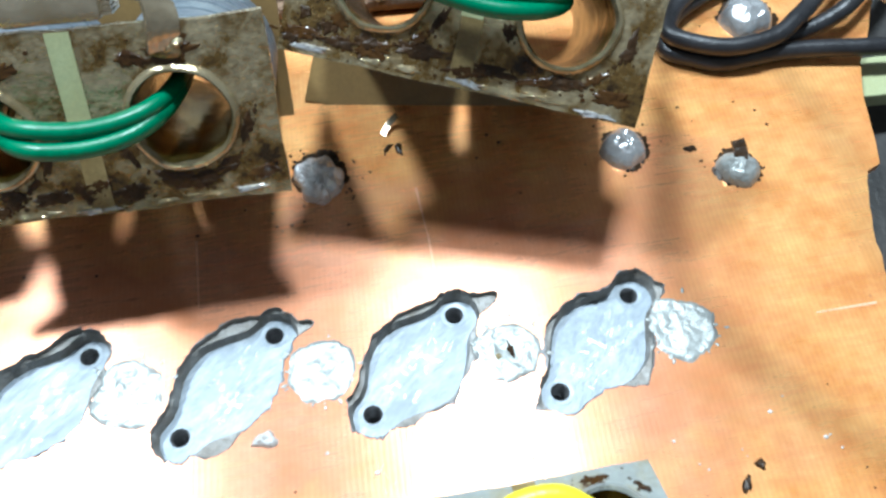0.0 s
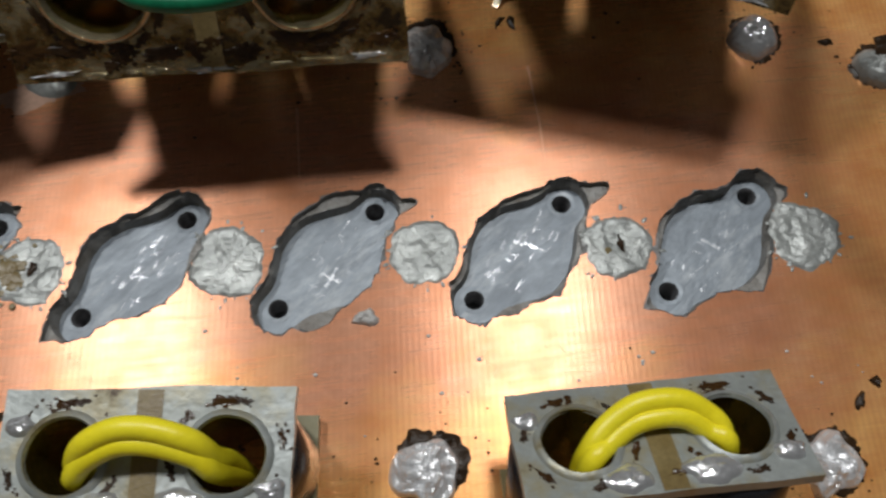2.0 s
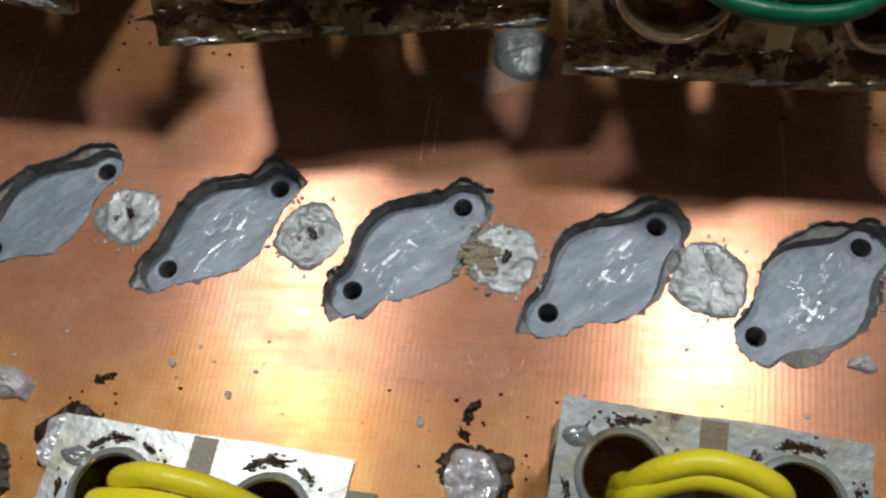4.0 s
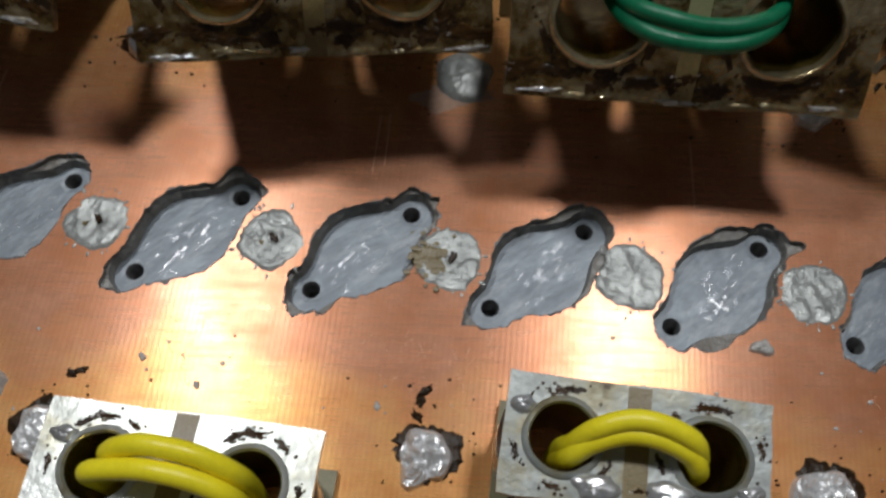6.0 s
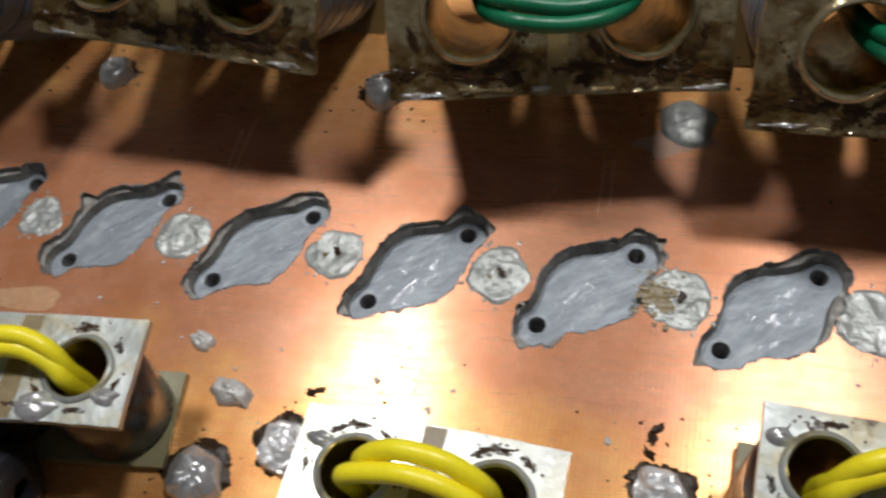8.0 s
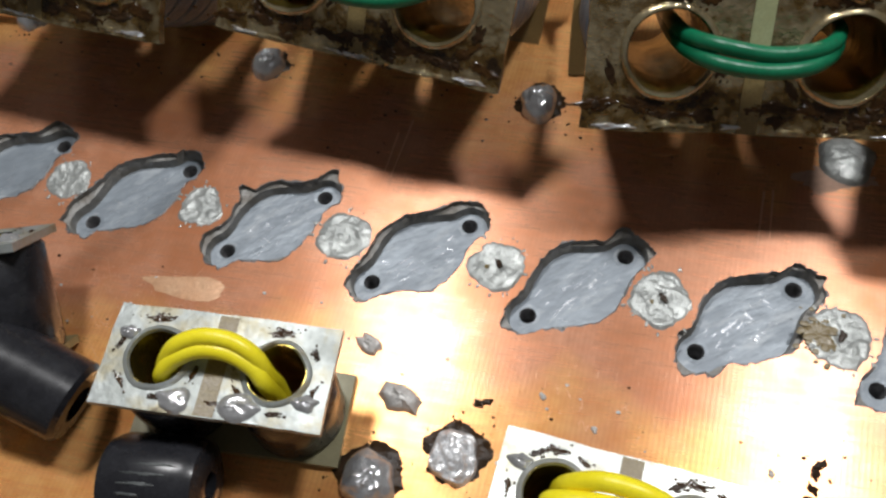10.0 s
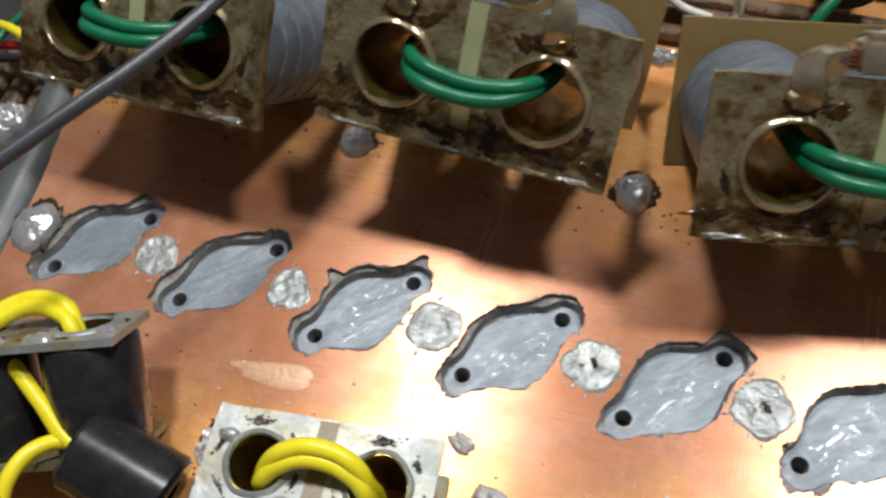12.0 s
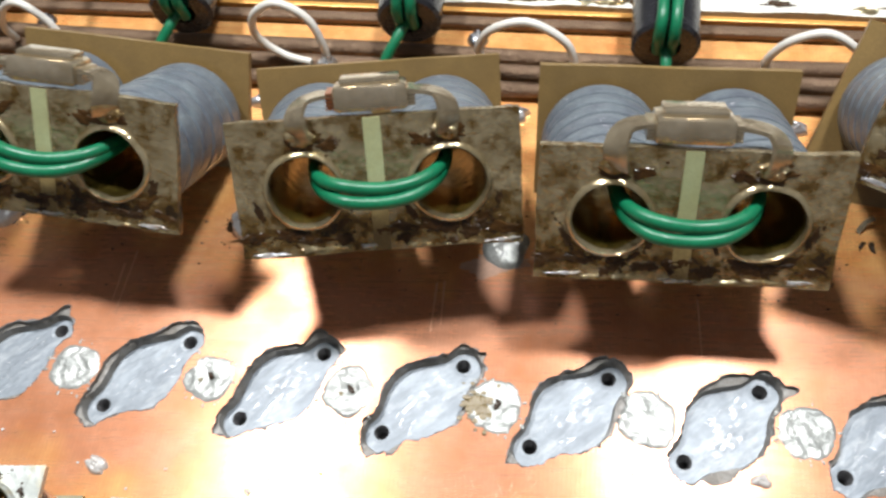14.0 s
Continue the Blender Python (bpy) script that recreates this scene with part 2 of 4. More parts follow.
DULL_SOLDER = material("dull_solder", (0.50, 0.52, 0.50), 0.33, 0.34, (0.27, 0.285, 0.275), 280.0, 0.26, 1300.0, 0.5, 800.0, stain=(0.24, 0.20, 0.13), stain_scale=260.0, stain_level=0.67, grain=0.8)
CHAR = material("charred_flux", (0.016, 0.011, 0.007), 0.34, 0.0, (0.055, 0.026, 0.008), 500.0, 0.5, 1500.0, 0.5, 700.0, spec=0.25)
PASTE = material("milled_aluminium", (0.275, 0.315, 0.355), 0.44, 0.15, (0.20, 0.23, 0.265), 260.0, 0.36, 1100.0, 0.34, 520.0,
                 stain=(0.40, 0.435, 0.465), stain_scale=330.0, stain_level=0.52, rough_var=0.16, stretch=(2.4, 42.0), soft=0.20, grain=0.95)
GLINT = material("bright_scratch_glint", (0.80, 0.82, 0.85), 0.30, 0.8, (0.7, 0.72, 0.75), 300.0, 0.5, 1500.0, 0.1)
AMBER = material("amber_flux", (0.060, 0.028, 0.006), 0.18, 0.0, (0.030, 0.013, 0.004), 300.0, 0.4, 1500.0, 0.3, 500.0, spec=0.4)
CRUMPLED = material("crumpled_solder", (0.95, 0.96, 0.97), 0.30, 0.45, (0.74, 0.75, 0.76), 300.0, 0.4, 1300.0, 0.35, 700.0)
STRAP = material("tinned_strap", (0.64, 0.55, 0.39), 0.17, 0.8, (0.26, 0.20, 0.12), 250.0, 0.4, 1500.0, 0.3, 500.0)
WALL = material("rough_cut_edge", (0.32, 0.315, 0.30), 0.45, 0.1, (0.17, 0.15, 0.125), 350.0, 0.3, 1300.0, 0.9, 600.0)
HOLE = material("tapped_thread", (0.42, 0.42, 0.43), 0.45, 0.6, (0.05, 0.05, 0.055), 500.0, 0.5, 1500.0, 0.2)
CAP = material("silver_clad", (0.80, 0.70, 0.53), 0.14, 0.85, (0.46, 0.37, 0.23), 200.0, 0.4, 1500.0, 0.35, 450.0)
FOIL = material("copper_foil", (0.80, 0.36, 0.18), 0.30, 1.0, (0.62, 0.24, 0.10), 400.0, 0.5, 1500.0, 0.2)
BRAID = material("brown_braid", (0.25, 0.17, 0.11), 0.40, 0.7, (0.17, 0.11, 0.07), 300.0, 0.5, 2200.0, 0.9, 1500.0)
GREY_PAINT = material("grey_pipe", (0.115, 0.125, 0.125), 0.42, 0.0, (0.09, 0.10, 0.10), 120.0, 0.5, 1500.0, 0.1)
WHITE_BOARD = material("white_board", (0.78, 0.77, 0.72), 0.4, 0.0, (0.68, 0.66, 0.58), 150.0, 0.5, 900.0, 0.3, stain=(0.30, 0.26, 0.14), stain_scale=330.0, stain_level=0.63)
SCREW = material("zinc_screw", (0.62, 0.66, 0.72), 0.28, 1.0, (0.45, 0.48, 0.52), 300.0, 0.5, 1500.0, 0.2)
CHASSIS = material("dark_chassis", (0.045, 0.045, 0.045), 0.5, 0.4, (0.07, 0.065, 0.06), 80.0, 0.5, 900.0, 0.3)
BENCH = material("bench_top", (0.22, 0.17, 0.12), 0.55, 0.0, (0.16, 0.12, 0.08), 20.0, 0.5, 300.0, 0.2)
BASE_FR4 = material("olive_laminate", (0.27, 0.25, 0.13), 0.45, 0.0, (0.18, 0.15, 0.07), 200.0, 0.4, 2500.0, 0.1)
GRIMY_TIN = material("grimy_tin", (0.42, 0.45, 0.44), 0.42, 0.35, (0.29, 0.31, 0.29), 160.0, 0.28, 1500.0, 0.3, 320.0,
                     stain=(0.055, 0.030, 0.010), stain_scale=150.0, stain_level=0.60, soft=0.10, halo=(0.32, 0.29, 0.19))
HAZE = material("white_residue", (0.50, 0.33, 0.25), 0.75, 0.0, (0.62, 0.40, 0.29), 260.0, 0.4, 1500.0, 0.1, spec=0.1)
# pale copper for bare scratches and for painted reflection streaks
PALE_SCRATCH_REFLECTION = material("pale_scratch_reflection", (0.85, 0.47, 0.29), 0.45, 0.2, (0.8, 0.48, 0.3), 300.0, 0.5, 1500.0, 0.1)
PEBBLE = material("grey_crumb", (0.78, 0.77, 0.74), 0.5, 0.2, (0.38, 0.36, 0.34), 600.0, 0.5, 1500.0, 0.7, 700.0)
TAN_STAIN = material("dried_flux_film", (0.58, 0.31, 0.16), 0.35, 0.2, (0.52, 0.32, 0.18), 300.0, 0.5, 1500.0, 0.1)
BURR = material("torn_metal_edge", (0.25, 0.25, 0.25), 0.42, 0.3, (0.13, 0.125, 0.12), 400.0, 0.4, 1300.0, 0.8, 700.0, grain=0.8)

# ---- mesh helpers (shapes are drawn in centimetres) ----
CM = 0.01


def part(name, bm, mat, parent=None, label="", smooth=True, category="", group="", kind="", at=None):
    bmesh.ops.recalc_face_normals(bm, faces=bm.faces[:])
    bm.transform(Matrix.Scale(CM, 4))
    me = bpy.data.meshes.new(name)
    for f in bm.faces:
        f.smooth = smooth
    bm.to_mesh(me)
    bm.free()
    me.materials.append(mat)
    if smooth:
        me.set_sharp_from_angle(angle=radians(40))
    ob = new(name, me)
    ob.parent = parent
    if at is not None:
        ob.matrix_basis = at
    return tagged(ob, label, category, group, kind)


def holder(name, m, label, category, group=""):
    e = new(name)
    e.empty_display_size = 0.01
    e.matrix_basis = m
    return tagged(e, label, category, group)


def place(x, y, z, rx=0, ry=0, rz=0):
    return pose(x * CM, y * CM, z * CM, rx, ry, rz)


def smooth_path(points, steps=8):
    p = [Vector(q) for q in points]
    p = [2 * p[0] - p[1]] + p + [2 * p[-1] - p[-2]]
    out = []
    for i in range(1, len(p) - 2):
        for k in range(steps):
            t = k / steps
            a, b, c, d = p[i - 1], p[i], p[i + 1], p[i + 2]
            out.append(0.5 * ((2 * b) + (c - a) * t + (2 * a - 5 * b + 4 * c - d) * t * t + (3 * b - a - 3 * c + d) * t ** 3))
    out.append(p[-2])
    return out


def sweep(points, r, sides=10, flat=None, steps=8, bm=None):
    """A tube, or a flat band of half-sizes flat=(across, thick), along a smooth path."""
    bm = bm or bmesh.new()
    pts = smooth_path(points, steps)
    tan = (pts[1] - pts[0]).normalized()
    side = tan.cross(Vector((0, 0, 1)))
    side = side.normalized() if side.length > 1e-3 else Vector((1, 0, 0))
    if flat and len(flat) > 2:
        side = Vector(flat[2])
    rings = []
    for i, q in enumerate(pts):
        tan = (pts[min(i + 1, len(pts) - 1)] - pts[max(i - 1, 0)]).normalized()
        side = (side - tan * side.dot(tan)).normalized()
        up = side.cross(tan)
        if flat:
            a, b = flat[0], flat[1]
            ring = [q + side * (sx * a) + up * (sy * b) for sx, sy in ((-1, -1), (1, -1), (1, 1), (-1, 1))]
        else:
            ring = [q + (side * math.cos(w) + up * math.sin(w)) * r for w in (math.tau * k / sides for k in range(sides))]
        rings.append([bm.verts.new(v) for v in ring])
    n = len(rings[0])
    for a, b in zip(rings, rings[1:]):
        for k in range(n):
            bm.faces.new((a[k], a[(k + 1) % n], b[(k + 1) % n], b[k]))
    bm.faces.new(rings[0][::-1])
    bm.faces.new(rings[-1])
    return bm


def lathe(profile, sides=32, axis="Z", centre=(0, 0, 0), wobble=0.0, seed=0, bm=None, closed=True):
    """A ring or solid of revolution from (radius, height) pairs; closed joins the last pair to the first."""
    bm = bm or bmesh.new()
    rows = []
    for r, h in profile:
        row = []
        for k in range(sides):
            a = math.tau * k / sides
            rr = r * (1 + wobble * noise.noise((math.cos(a) * 1.5 + seed, math.sin(a) * 1.5, seed * 1.7)))
            v = (rr * math.cos(a), rr * math.sin(a), h) if axis == "Z" else (rr * math.cos(a), h, rr * math.sin(a)) if axis == "Y" else (h, rr * math.cos(a), rr * math.sin(a))
            row.append(bm.verts.new(Vector(v) + Vector(centre)))
        rows.append(row)
    pairs = list(zip(rows, rows[1:])) + ([(rows[-1], rows[0])] if closed else [])
    for a, b in pairs:
        for k in range(sides):
            bm.faces.new((a[k], a[(k + 1) % sides], b[(k + 1) % sides], b[k]))
    if not closed:
        bm.faces.new(rows[0])
        bm.faces.new(rows[-1])
    return bm


def slab(outer, holes, z0, z1, bm=None):
    """A flat sheet between the heights z0 and z1 with an outline and holes, all loops of (x, y)."""
    bm = bm or bmesh.new()
    edges = []
    for loop in [outer] + list(holes):
        vs = [bm.verts.new((x, y, z0)) for x, y in loop]
        edges += [bm.edges.new((vs[i], vs[(i + 1) % len(vs)])) for i in range(len(vs))]
    faces = [g for g in bmesh.ops.triangle_fill(bm, use_beauty=True, use_dissolve=False, edges=edges)["geom"] if isinstance(g, bmesh.types.BMFace)]
    ex = bmesh.ops.extrude_face_region(bm, geom=faces)
    bmesh.ops.translate(bm, vec=(0, 0, z1 - z0), verts=[g for g in ex["geom"] if isinstance(g, bmesh.types.BMVert)])
    return bm


def upright(bm):
    """Turns a sheet drawn in x, y into one standing in x, z."""
    bm.transform(Matrix.Rotation(radians(90), 4, "X"))
    return bm


def box(x0, x1, y0, y1, z0, z1, bevel=0.03, bm=None):
    b2 = bmesh.new()
    bmesh.ops.create_cube(b2, size=1.0)
    bmesh.ops.scale(b2, vec=(x1 - x0, y1 - y0, z1 - z0), verts=b2.verts)
    bmesh.ops.translate(b2, vec=((x0 + x1) / 2, (y0 + y1) / 2, (z0 + z1) / 2), verts=b2.verts)
    if bevel:
        bmesh.ops.bevel(b2, geom=b2.edges[:], offset=bevel, segments=2, affect="EDGES", profile=0.5)
    return b2


def circle(cx, cy, r, n=32):
    return [(cx + r * math.cos(math.tau * k / n), cy + r * math.sin(math.tau * k / n)) for k in range(n)]


def ragged(points, step, rough, seed):
    """A closed outline cut into short steps and roughened."""
    out = []
    for i, (x, y) in enumerate(points):
        x2, y2 = points[(i + 1) % len(points)]
        d = math.hypot(x2 - x, y2 - y)
        n = max(1, int(d / step))
        nx, ny = (y2 - y) / d, -(x2 - x) / d
        for k in range(n):
            t = k / n
            w = rough * (noise.noise((x + (x2 - x) * t + seed, (y + (y2 - y) * t) * 1.0, seed * 3.1)) + 0.5 * noise.noise((6 * (x + (x2 - x) * t), 6 * (y + (y2 - y) * t), seed)))
            out.append((x + (x2 - x) * t + nx * w, y + (y2 - y) * t + ny * w))
    return out


def lump(rx, ry, h, seed, rough=0.15, rings=9, sides=24, power=0.5):
    """An uneven dome of solder or grit standing on z = 0."""
    bm = bmesh.new()
    rows = []
    for i in range(rings):
        f = i / rings
        row = []
        for k in range(sides):
            a = math.tau * k / sides
            rim = 1 + rough * 1.6 * noise.noise((math.cos(a) * 1.3 + seed, math.sin(a) * 1.3, seed))
            x, y = rx * rim * (1 - f) * math.cos(a), ry * rim * (1 - f) * math.sin(a)
            z = h * (1 - (1 - f) ** 2) ** power
            z += h * rough * noise.noise((x * 4.5 / rx + seed, y * 4.5 / ry, 0)) * min(1.0, 4 * f)
            row.append(bm.verts.new((x, y, max(z, -0.005) if i else -0.005)))
        rows.append(row)
    top = bm.verts.new((0, 0, h * (1 + rough * noise.noise((seed, 0, 0)))))
    for a, b in zip(rows, rows[1:]):
        for k in range(sides):
            bm.faces.new((a[k], a[(k + 1) % sides], b[(k + 1) % sides], b[k]))
    for k in range(sides):
        bm.faces.new((rows[-1][k], rows[-1][(k + 1) % sides], top))
    bm.faces.new(rows[0][::-1])
    return bm


def film(rx, ry, h, seed, sides=44, rings=5, deep=1.0):
    """A thin crusted film on z = 0 with a torn, fingered outline."""
    bm = bmesh.new()
    rows = []
    for i in range(rings):
        f = 1 - i / rings
        row = []
        for k in range(sides):
            a = math.tau * k / sides
            ca, sa = math.cos(a), math.sin(a)
            rim = 0.85 + deep * (0.55 * noise.noise((1.4 * ca + seed, 1.4 * sa, seed)) + 0.34 * noise.noise((3.8 * ca + seed, 3.8 * sa, 3.0)) + 0.22 * noise.noise((9 * ca, 9 * sa, seed)))
            x, y = rx * max(rim, 0.2) * f * ca, ry * max(rim, 0.2) * f * sa
            z = h * (0.55 + 0.75 * noise.noise((x * 9 + seed, y * 9, 1.0)) + 0.5 * noise.noise((x * 22, y * 22, seed)))
            row.append(bm.verts.new((x, y, max(z, 0.002) if i else -0.004)))
        rows.append(row)
    top = bm.verts.new((0, 0, h * 0.6))
    for a, b in zip(rows, rows[1:]):
        for k in range(sides):
            bm.faces.new((a[k], a[(k + 1) % sides], b[(k + 1) % sides], b[k]))
    for k in range(sides):
        bm.faces.new((rows[-1][k], rows[-1][(k + 1) % sides], top))
    bm.faces.new(rows[0][::-1])
    return bm


def crust(rx, ry, seed, count=14, size=(0.007, 0.028)):
    """A crusty film of burnt flux with small beads round it, on z = 0."""
    rnd = random.Random(seed)
    bm = film(rx * 0.85, ry * 0.85, 0.022, seed)
    for _ in range(count):
        s = rnd.uniform(*size)
        v = bmesh.ops.create_icosphere(bm, subdivisions=1, radius=s)["verts"]
        bmesh.ops.scale(bm, vec=(rnd.uniform(0.9, 1.7), rnd.uniform(0.7, 1.2), rnd.uniform(0.3, 0.6)), verts=v)
        bmesh.ops.translate(bm, vec=(rx * 0.55 * rnd.gauss(0, 1), ry * 0.6 * rnd.gauss(0, 1), 0.0), verts=v)
    return bm


# ---- the board with its ten milled pockets ----
PITCH, DEEP = 2.54, 0.26
AXIS = Vector((1.27, 1.33)).normalized()
SIDE = Vector((-AXIS.y, AXIS.x))
POCKETS = [(PITCH * (5 - k) - 0.635, -0.665) for k in range(10)]
STEPS = 120


def pocket_width(s):
    """Half the flange's width at s along its long axis."""
    q = min(abs(s) / 0.92, 1.0)
    return 0.285 + 0.345 * (0.5 + 0.5 * math.cos(math.pi * min(q * 1.05, 1.0) ** 1.15))


def pocket_outline(k, grow, rough, bumps):
    """Points round the flange of a transistor: two lobes and a wider waist, cut unevenly."""
    pts = []
    for i in range(STEPS):
        a = math.tau * i / STEPS
        ca, sa = math.cos(a), math.sin(a)
        s = 1.205 * ca
        if abs(s) <= 0.92:
            w = pocket_width(s)
        else:
            w = math.sqrt(max(0.285 ** 2 - (abs(s) - 0.92) ** 2, 0.0))
        w = math.copysign(w, sa) if abs(sa) > 1e-6 else 0
        out = Vector((ca * 0.75, sa)).normalized()
        d = grow + rough * (noise.noise((3 * ca + 7 * k, 3 * sa, 1.0)) + 0.6 * noise.noise((11 * ca + 7 * k, 11 * sa, 4.0)) + 0.5 * noise.noise((27 * ca + 7 * k, 27 * sa, 6.0)))
        if bumps:
            d += 0.20 * max(0.0, noise.noise((1.9 * ca + 3.7 * k + 20, 1.9 * sa, 9.0)) - 0.08) + 0.05 * max(0.0, noise.noise((7 * ca + 3 * k, 7 * sa, 2.0)))
            for at_deg, wide, high in SPURS.get(k, ()):
                diff = abs((math.degrees(a) - at_deg + 180) % 360 - 180)
                d += 0.85 * high * (0.5 + 0.5 * math.cos(math.pi * min(1.0, diff / (1.1 * wide))))
        way = AXIS * out.x + SIDE * out.y
        d += 0.03 * max(0.0, way.x * 0.45 - way.y * 0.89)
        p = AXIS * (s + out.x * d) + SIDE * (w + out.y * d)
        pts.append((POCKETS[k][0] + p.x + 0.02, POCKETS[k][1] + p.y - 0.05))
    return pts


# torn corners of single pockets: degrees round from the upper lobe, width, reach
SPURS = {0: ((262, 15, 0.20), (172, 12, 0.12), (335, 10, 0.10)), 1: ((342, 14, 0.36), (236, 16, 0.17), (60, 24, 0.08)), 2: ((336, 11, 0.26), (238, 20, 0.26), (62, 26, 0.10)),
         3: ((40, 16, 0.10), (178, 12, 0.15), (305, 12, 0.10)), 4: ((352, 9, 0.14), (190, 18, 0.16), (225, 12, 0.10)), 5: ((35, 20, 0.14), (178, 12, 0.16)),
         6: ((45, 18, 0.14), (172, 14, 0.10)), 7: ((97, 7, 0.30), (140, 26, 0.12), (20, 14, 0.10)), 8: ((135, 26, 0.20), (60, 14, 0.08), (215, 9, 0.10)), 9: ((118, 30, 0.26), (40, 20, 0.12))}

tops = [pocket_outline(k, 0.045, 0.022, True) for k in range(10)]
right_edge = [(16.1, -9.0), (16.2, -3.4), (16.3, -0.6), (16.45, 0.5), (16.8, 1.55), (17.05, 1.65), (17.3, 2.9), (17.55, 3.7), (18.3, 5.1), (18.6, 8.0)]
outline = [(-12.3, -9.0)] + right_edge + [(-13.2, 8.0), (-12.9, 2.2), (-12.55, 0.6), (-12.35, -0.5)]
board = part("board", slab(ragged(outline, 0.22, 0.05, 3.0), tops, 0.0, -0.16), COPPER, None, "brushed copper-clad board with ten milled pockets", False, "circuit board", kind="structure")

for k in range(10):
    rings = [(tops[k], -0.004), (pocket_outline(k, 0.042, 0.022, True), -0.085), (pocket_outline(k, 0.035, 0.018, False), -0.10), (pocket_outline(k, 0.0, 0.012, False), -DEEP)]
    bm = bmesh.new()
    rows = [[bm.verts.new((x, y, z)) for x, y in pts] for pts, z in rings]
    for a, b in zip(rows, rows[1:]):
        for i in range(STEPS):
            bm.faces.new((a[i], a[(i + 1) % STEPS], b[(i + 1) % STEPS], b[i]))
    pocket = part("pocket", bm, WALL, board, "rough cut wall of a milled pocket")
    bm = bmesh.new()
    outer = pocket_outline(k, 0.060, 0.075, True)
    ring = [[bm.verts.new((x, y, z + 0.022 * max(0.0, noise.noise((x * 6, y * 6, k))))) for x, y in pts] for pts, z in ((tops[k], -0.02), (tops[k], 0.008), (outer, -0.004))]
    for a, c in zip(ring, ring[1:]):
        for i in range(STEPS):
            bm.faces.new((a[i], a[(i + 1) % STEPS], c[(i + 1) % STEPS], c[i]))
    part("burr", bm, BURR, pocket, "torn grey burr along the pocket's edge", False)
    ends = [(POCKETS[k][0] + sgn * AXIS.x * 0.92, POCKETS[k][1] + sgn * AXIS.y * 0.92) for sgn in (1, -1)]
    bm = slab(rings[3][0], [circle(x, y, 0.132, 24) for x, y in ends], -DEEP, -DEEP - 0.05)
    part("pocket_floor", bm, PASTE, pocket, "grey milled aluminium floor smeared with paste", False)
    rnd = random.Random(100 + k)
    bm = bmesh.new()
    cx, cy = POCKETS[k][0] + 0.04, POCKETS[k][1] - 0.06
    # crossing tool marks, their lamp glint put into a bright colour
    for _ in range(30):
        a = radians(rnd.choice((62, 62, -20, 40)) + rnd.uniform(-9, 9))
        u, v, ln, th = rnd.uniform(-0.62, 0.62), rnd.uniform(-0.30, 0.30), rnd.uniform(0.04, 0.17), rnd.uniform(0.0015, 0.0045)
        c = Vector((cx, cy)) + AXIS * u + SIDE * v
        ax, sd = Vector((math.cos(a), math.sin(a))) * ln / 2, Vector((-math.sin(a), math.cos(a))) * th / 2
        bm.faces.new([bm.verts.new((*q, -DEEP + 0.004)) for q in (c - ax - sd, c + ax - sd, c + ax + sd, c - ax + sd)])
    # short runs of ladder-like cutter marks, drawn as bright painted glints
    for _ in range(2 if k < 6 else 0):
        u, v, a = rnd.uniform(-0.5, 0.4), rnd.uniform(-0.28, 0.25), radians(rnd.choice((-30, 58)) + rnd.uniform(-8, 8))
        run, rung = Vector((math.cos(a), math.sin(a))), Vector((-math.sin(a), math.cos(a)))
        for j in range(rnd.randint(4, 9)):
            c = Vector((cx, cy)) + AXIS * u + SIDE * v + run * 0.035 * j
            ln, th = rnd.uniform(0.02, 0.06), rnd.uniform(0.003, 0.007)
            bm.faces.new([bm.verts.new((*(c + rung * ln * p / 2 + run * th * q), -DEEP + 0.005)) for p, q in ((-1, -1), (1, -1), (1, 1), (-1, 1))])
    part("tool_marks", bm, GLINT, pocket, "crossing tool marks with painted bright glint", False, kind="stuff")
    for x, y in ends:
        prof = []
        for j in range(9):
            prof += [(0.132, -DEEP - 0.002 - 0.05 * j), (0.117, -DEEP - 0.027 - 0.05 * j)]
        bm = lathe(prof, 20, centre=(x, y, 0), closed=False)
        bm.faces.ensure_lookup_table()
        bmesh.ops.delete(bm, geom=[f for f in bm.faces if len(f.verts) > 4 and f.calc_center_median().z > -DEEP - 0.02], context="FACES")
        part("threaded_hole", bm, HOLE, pocket, "dark tapped screw hole")
        part("chamfer", lathe([(0.135, -DEEP + 0.001), (0.19, -DEEP + 0.004), (0.19, -DEEP + 0.002)], 24, centre=(x, y, 0)), PASTE, pocket)

sink = part("heat_sink", box(-12.2, 15.9, -9.0, 7.9, -2.6, -1.0, 0.05), CHASSIS, None, "dark metal heat sink under the board", False, "heat sink", kind="structure")
part("top_plate", slab([(-12.1, -8.9), (15.8, -8.9), (15.8, 7.8), (-12.1, 7.8)], [pocket_outline(k, 0.06, 0.02, True) for k in range(10)], -0.165, -0.998), CHASSIS, sink, "milled upper face of the heat sink", False)
bench = part("bench_top", box(-90, 90, -60, 60, -5.0, -2.6, 0.2), BENCH, None, "brown workbench top under the amplifier", False, "workbench", kind="structure")

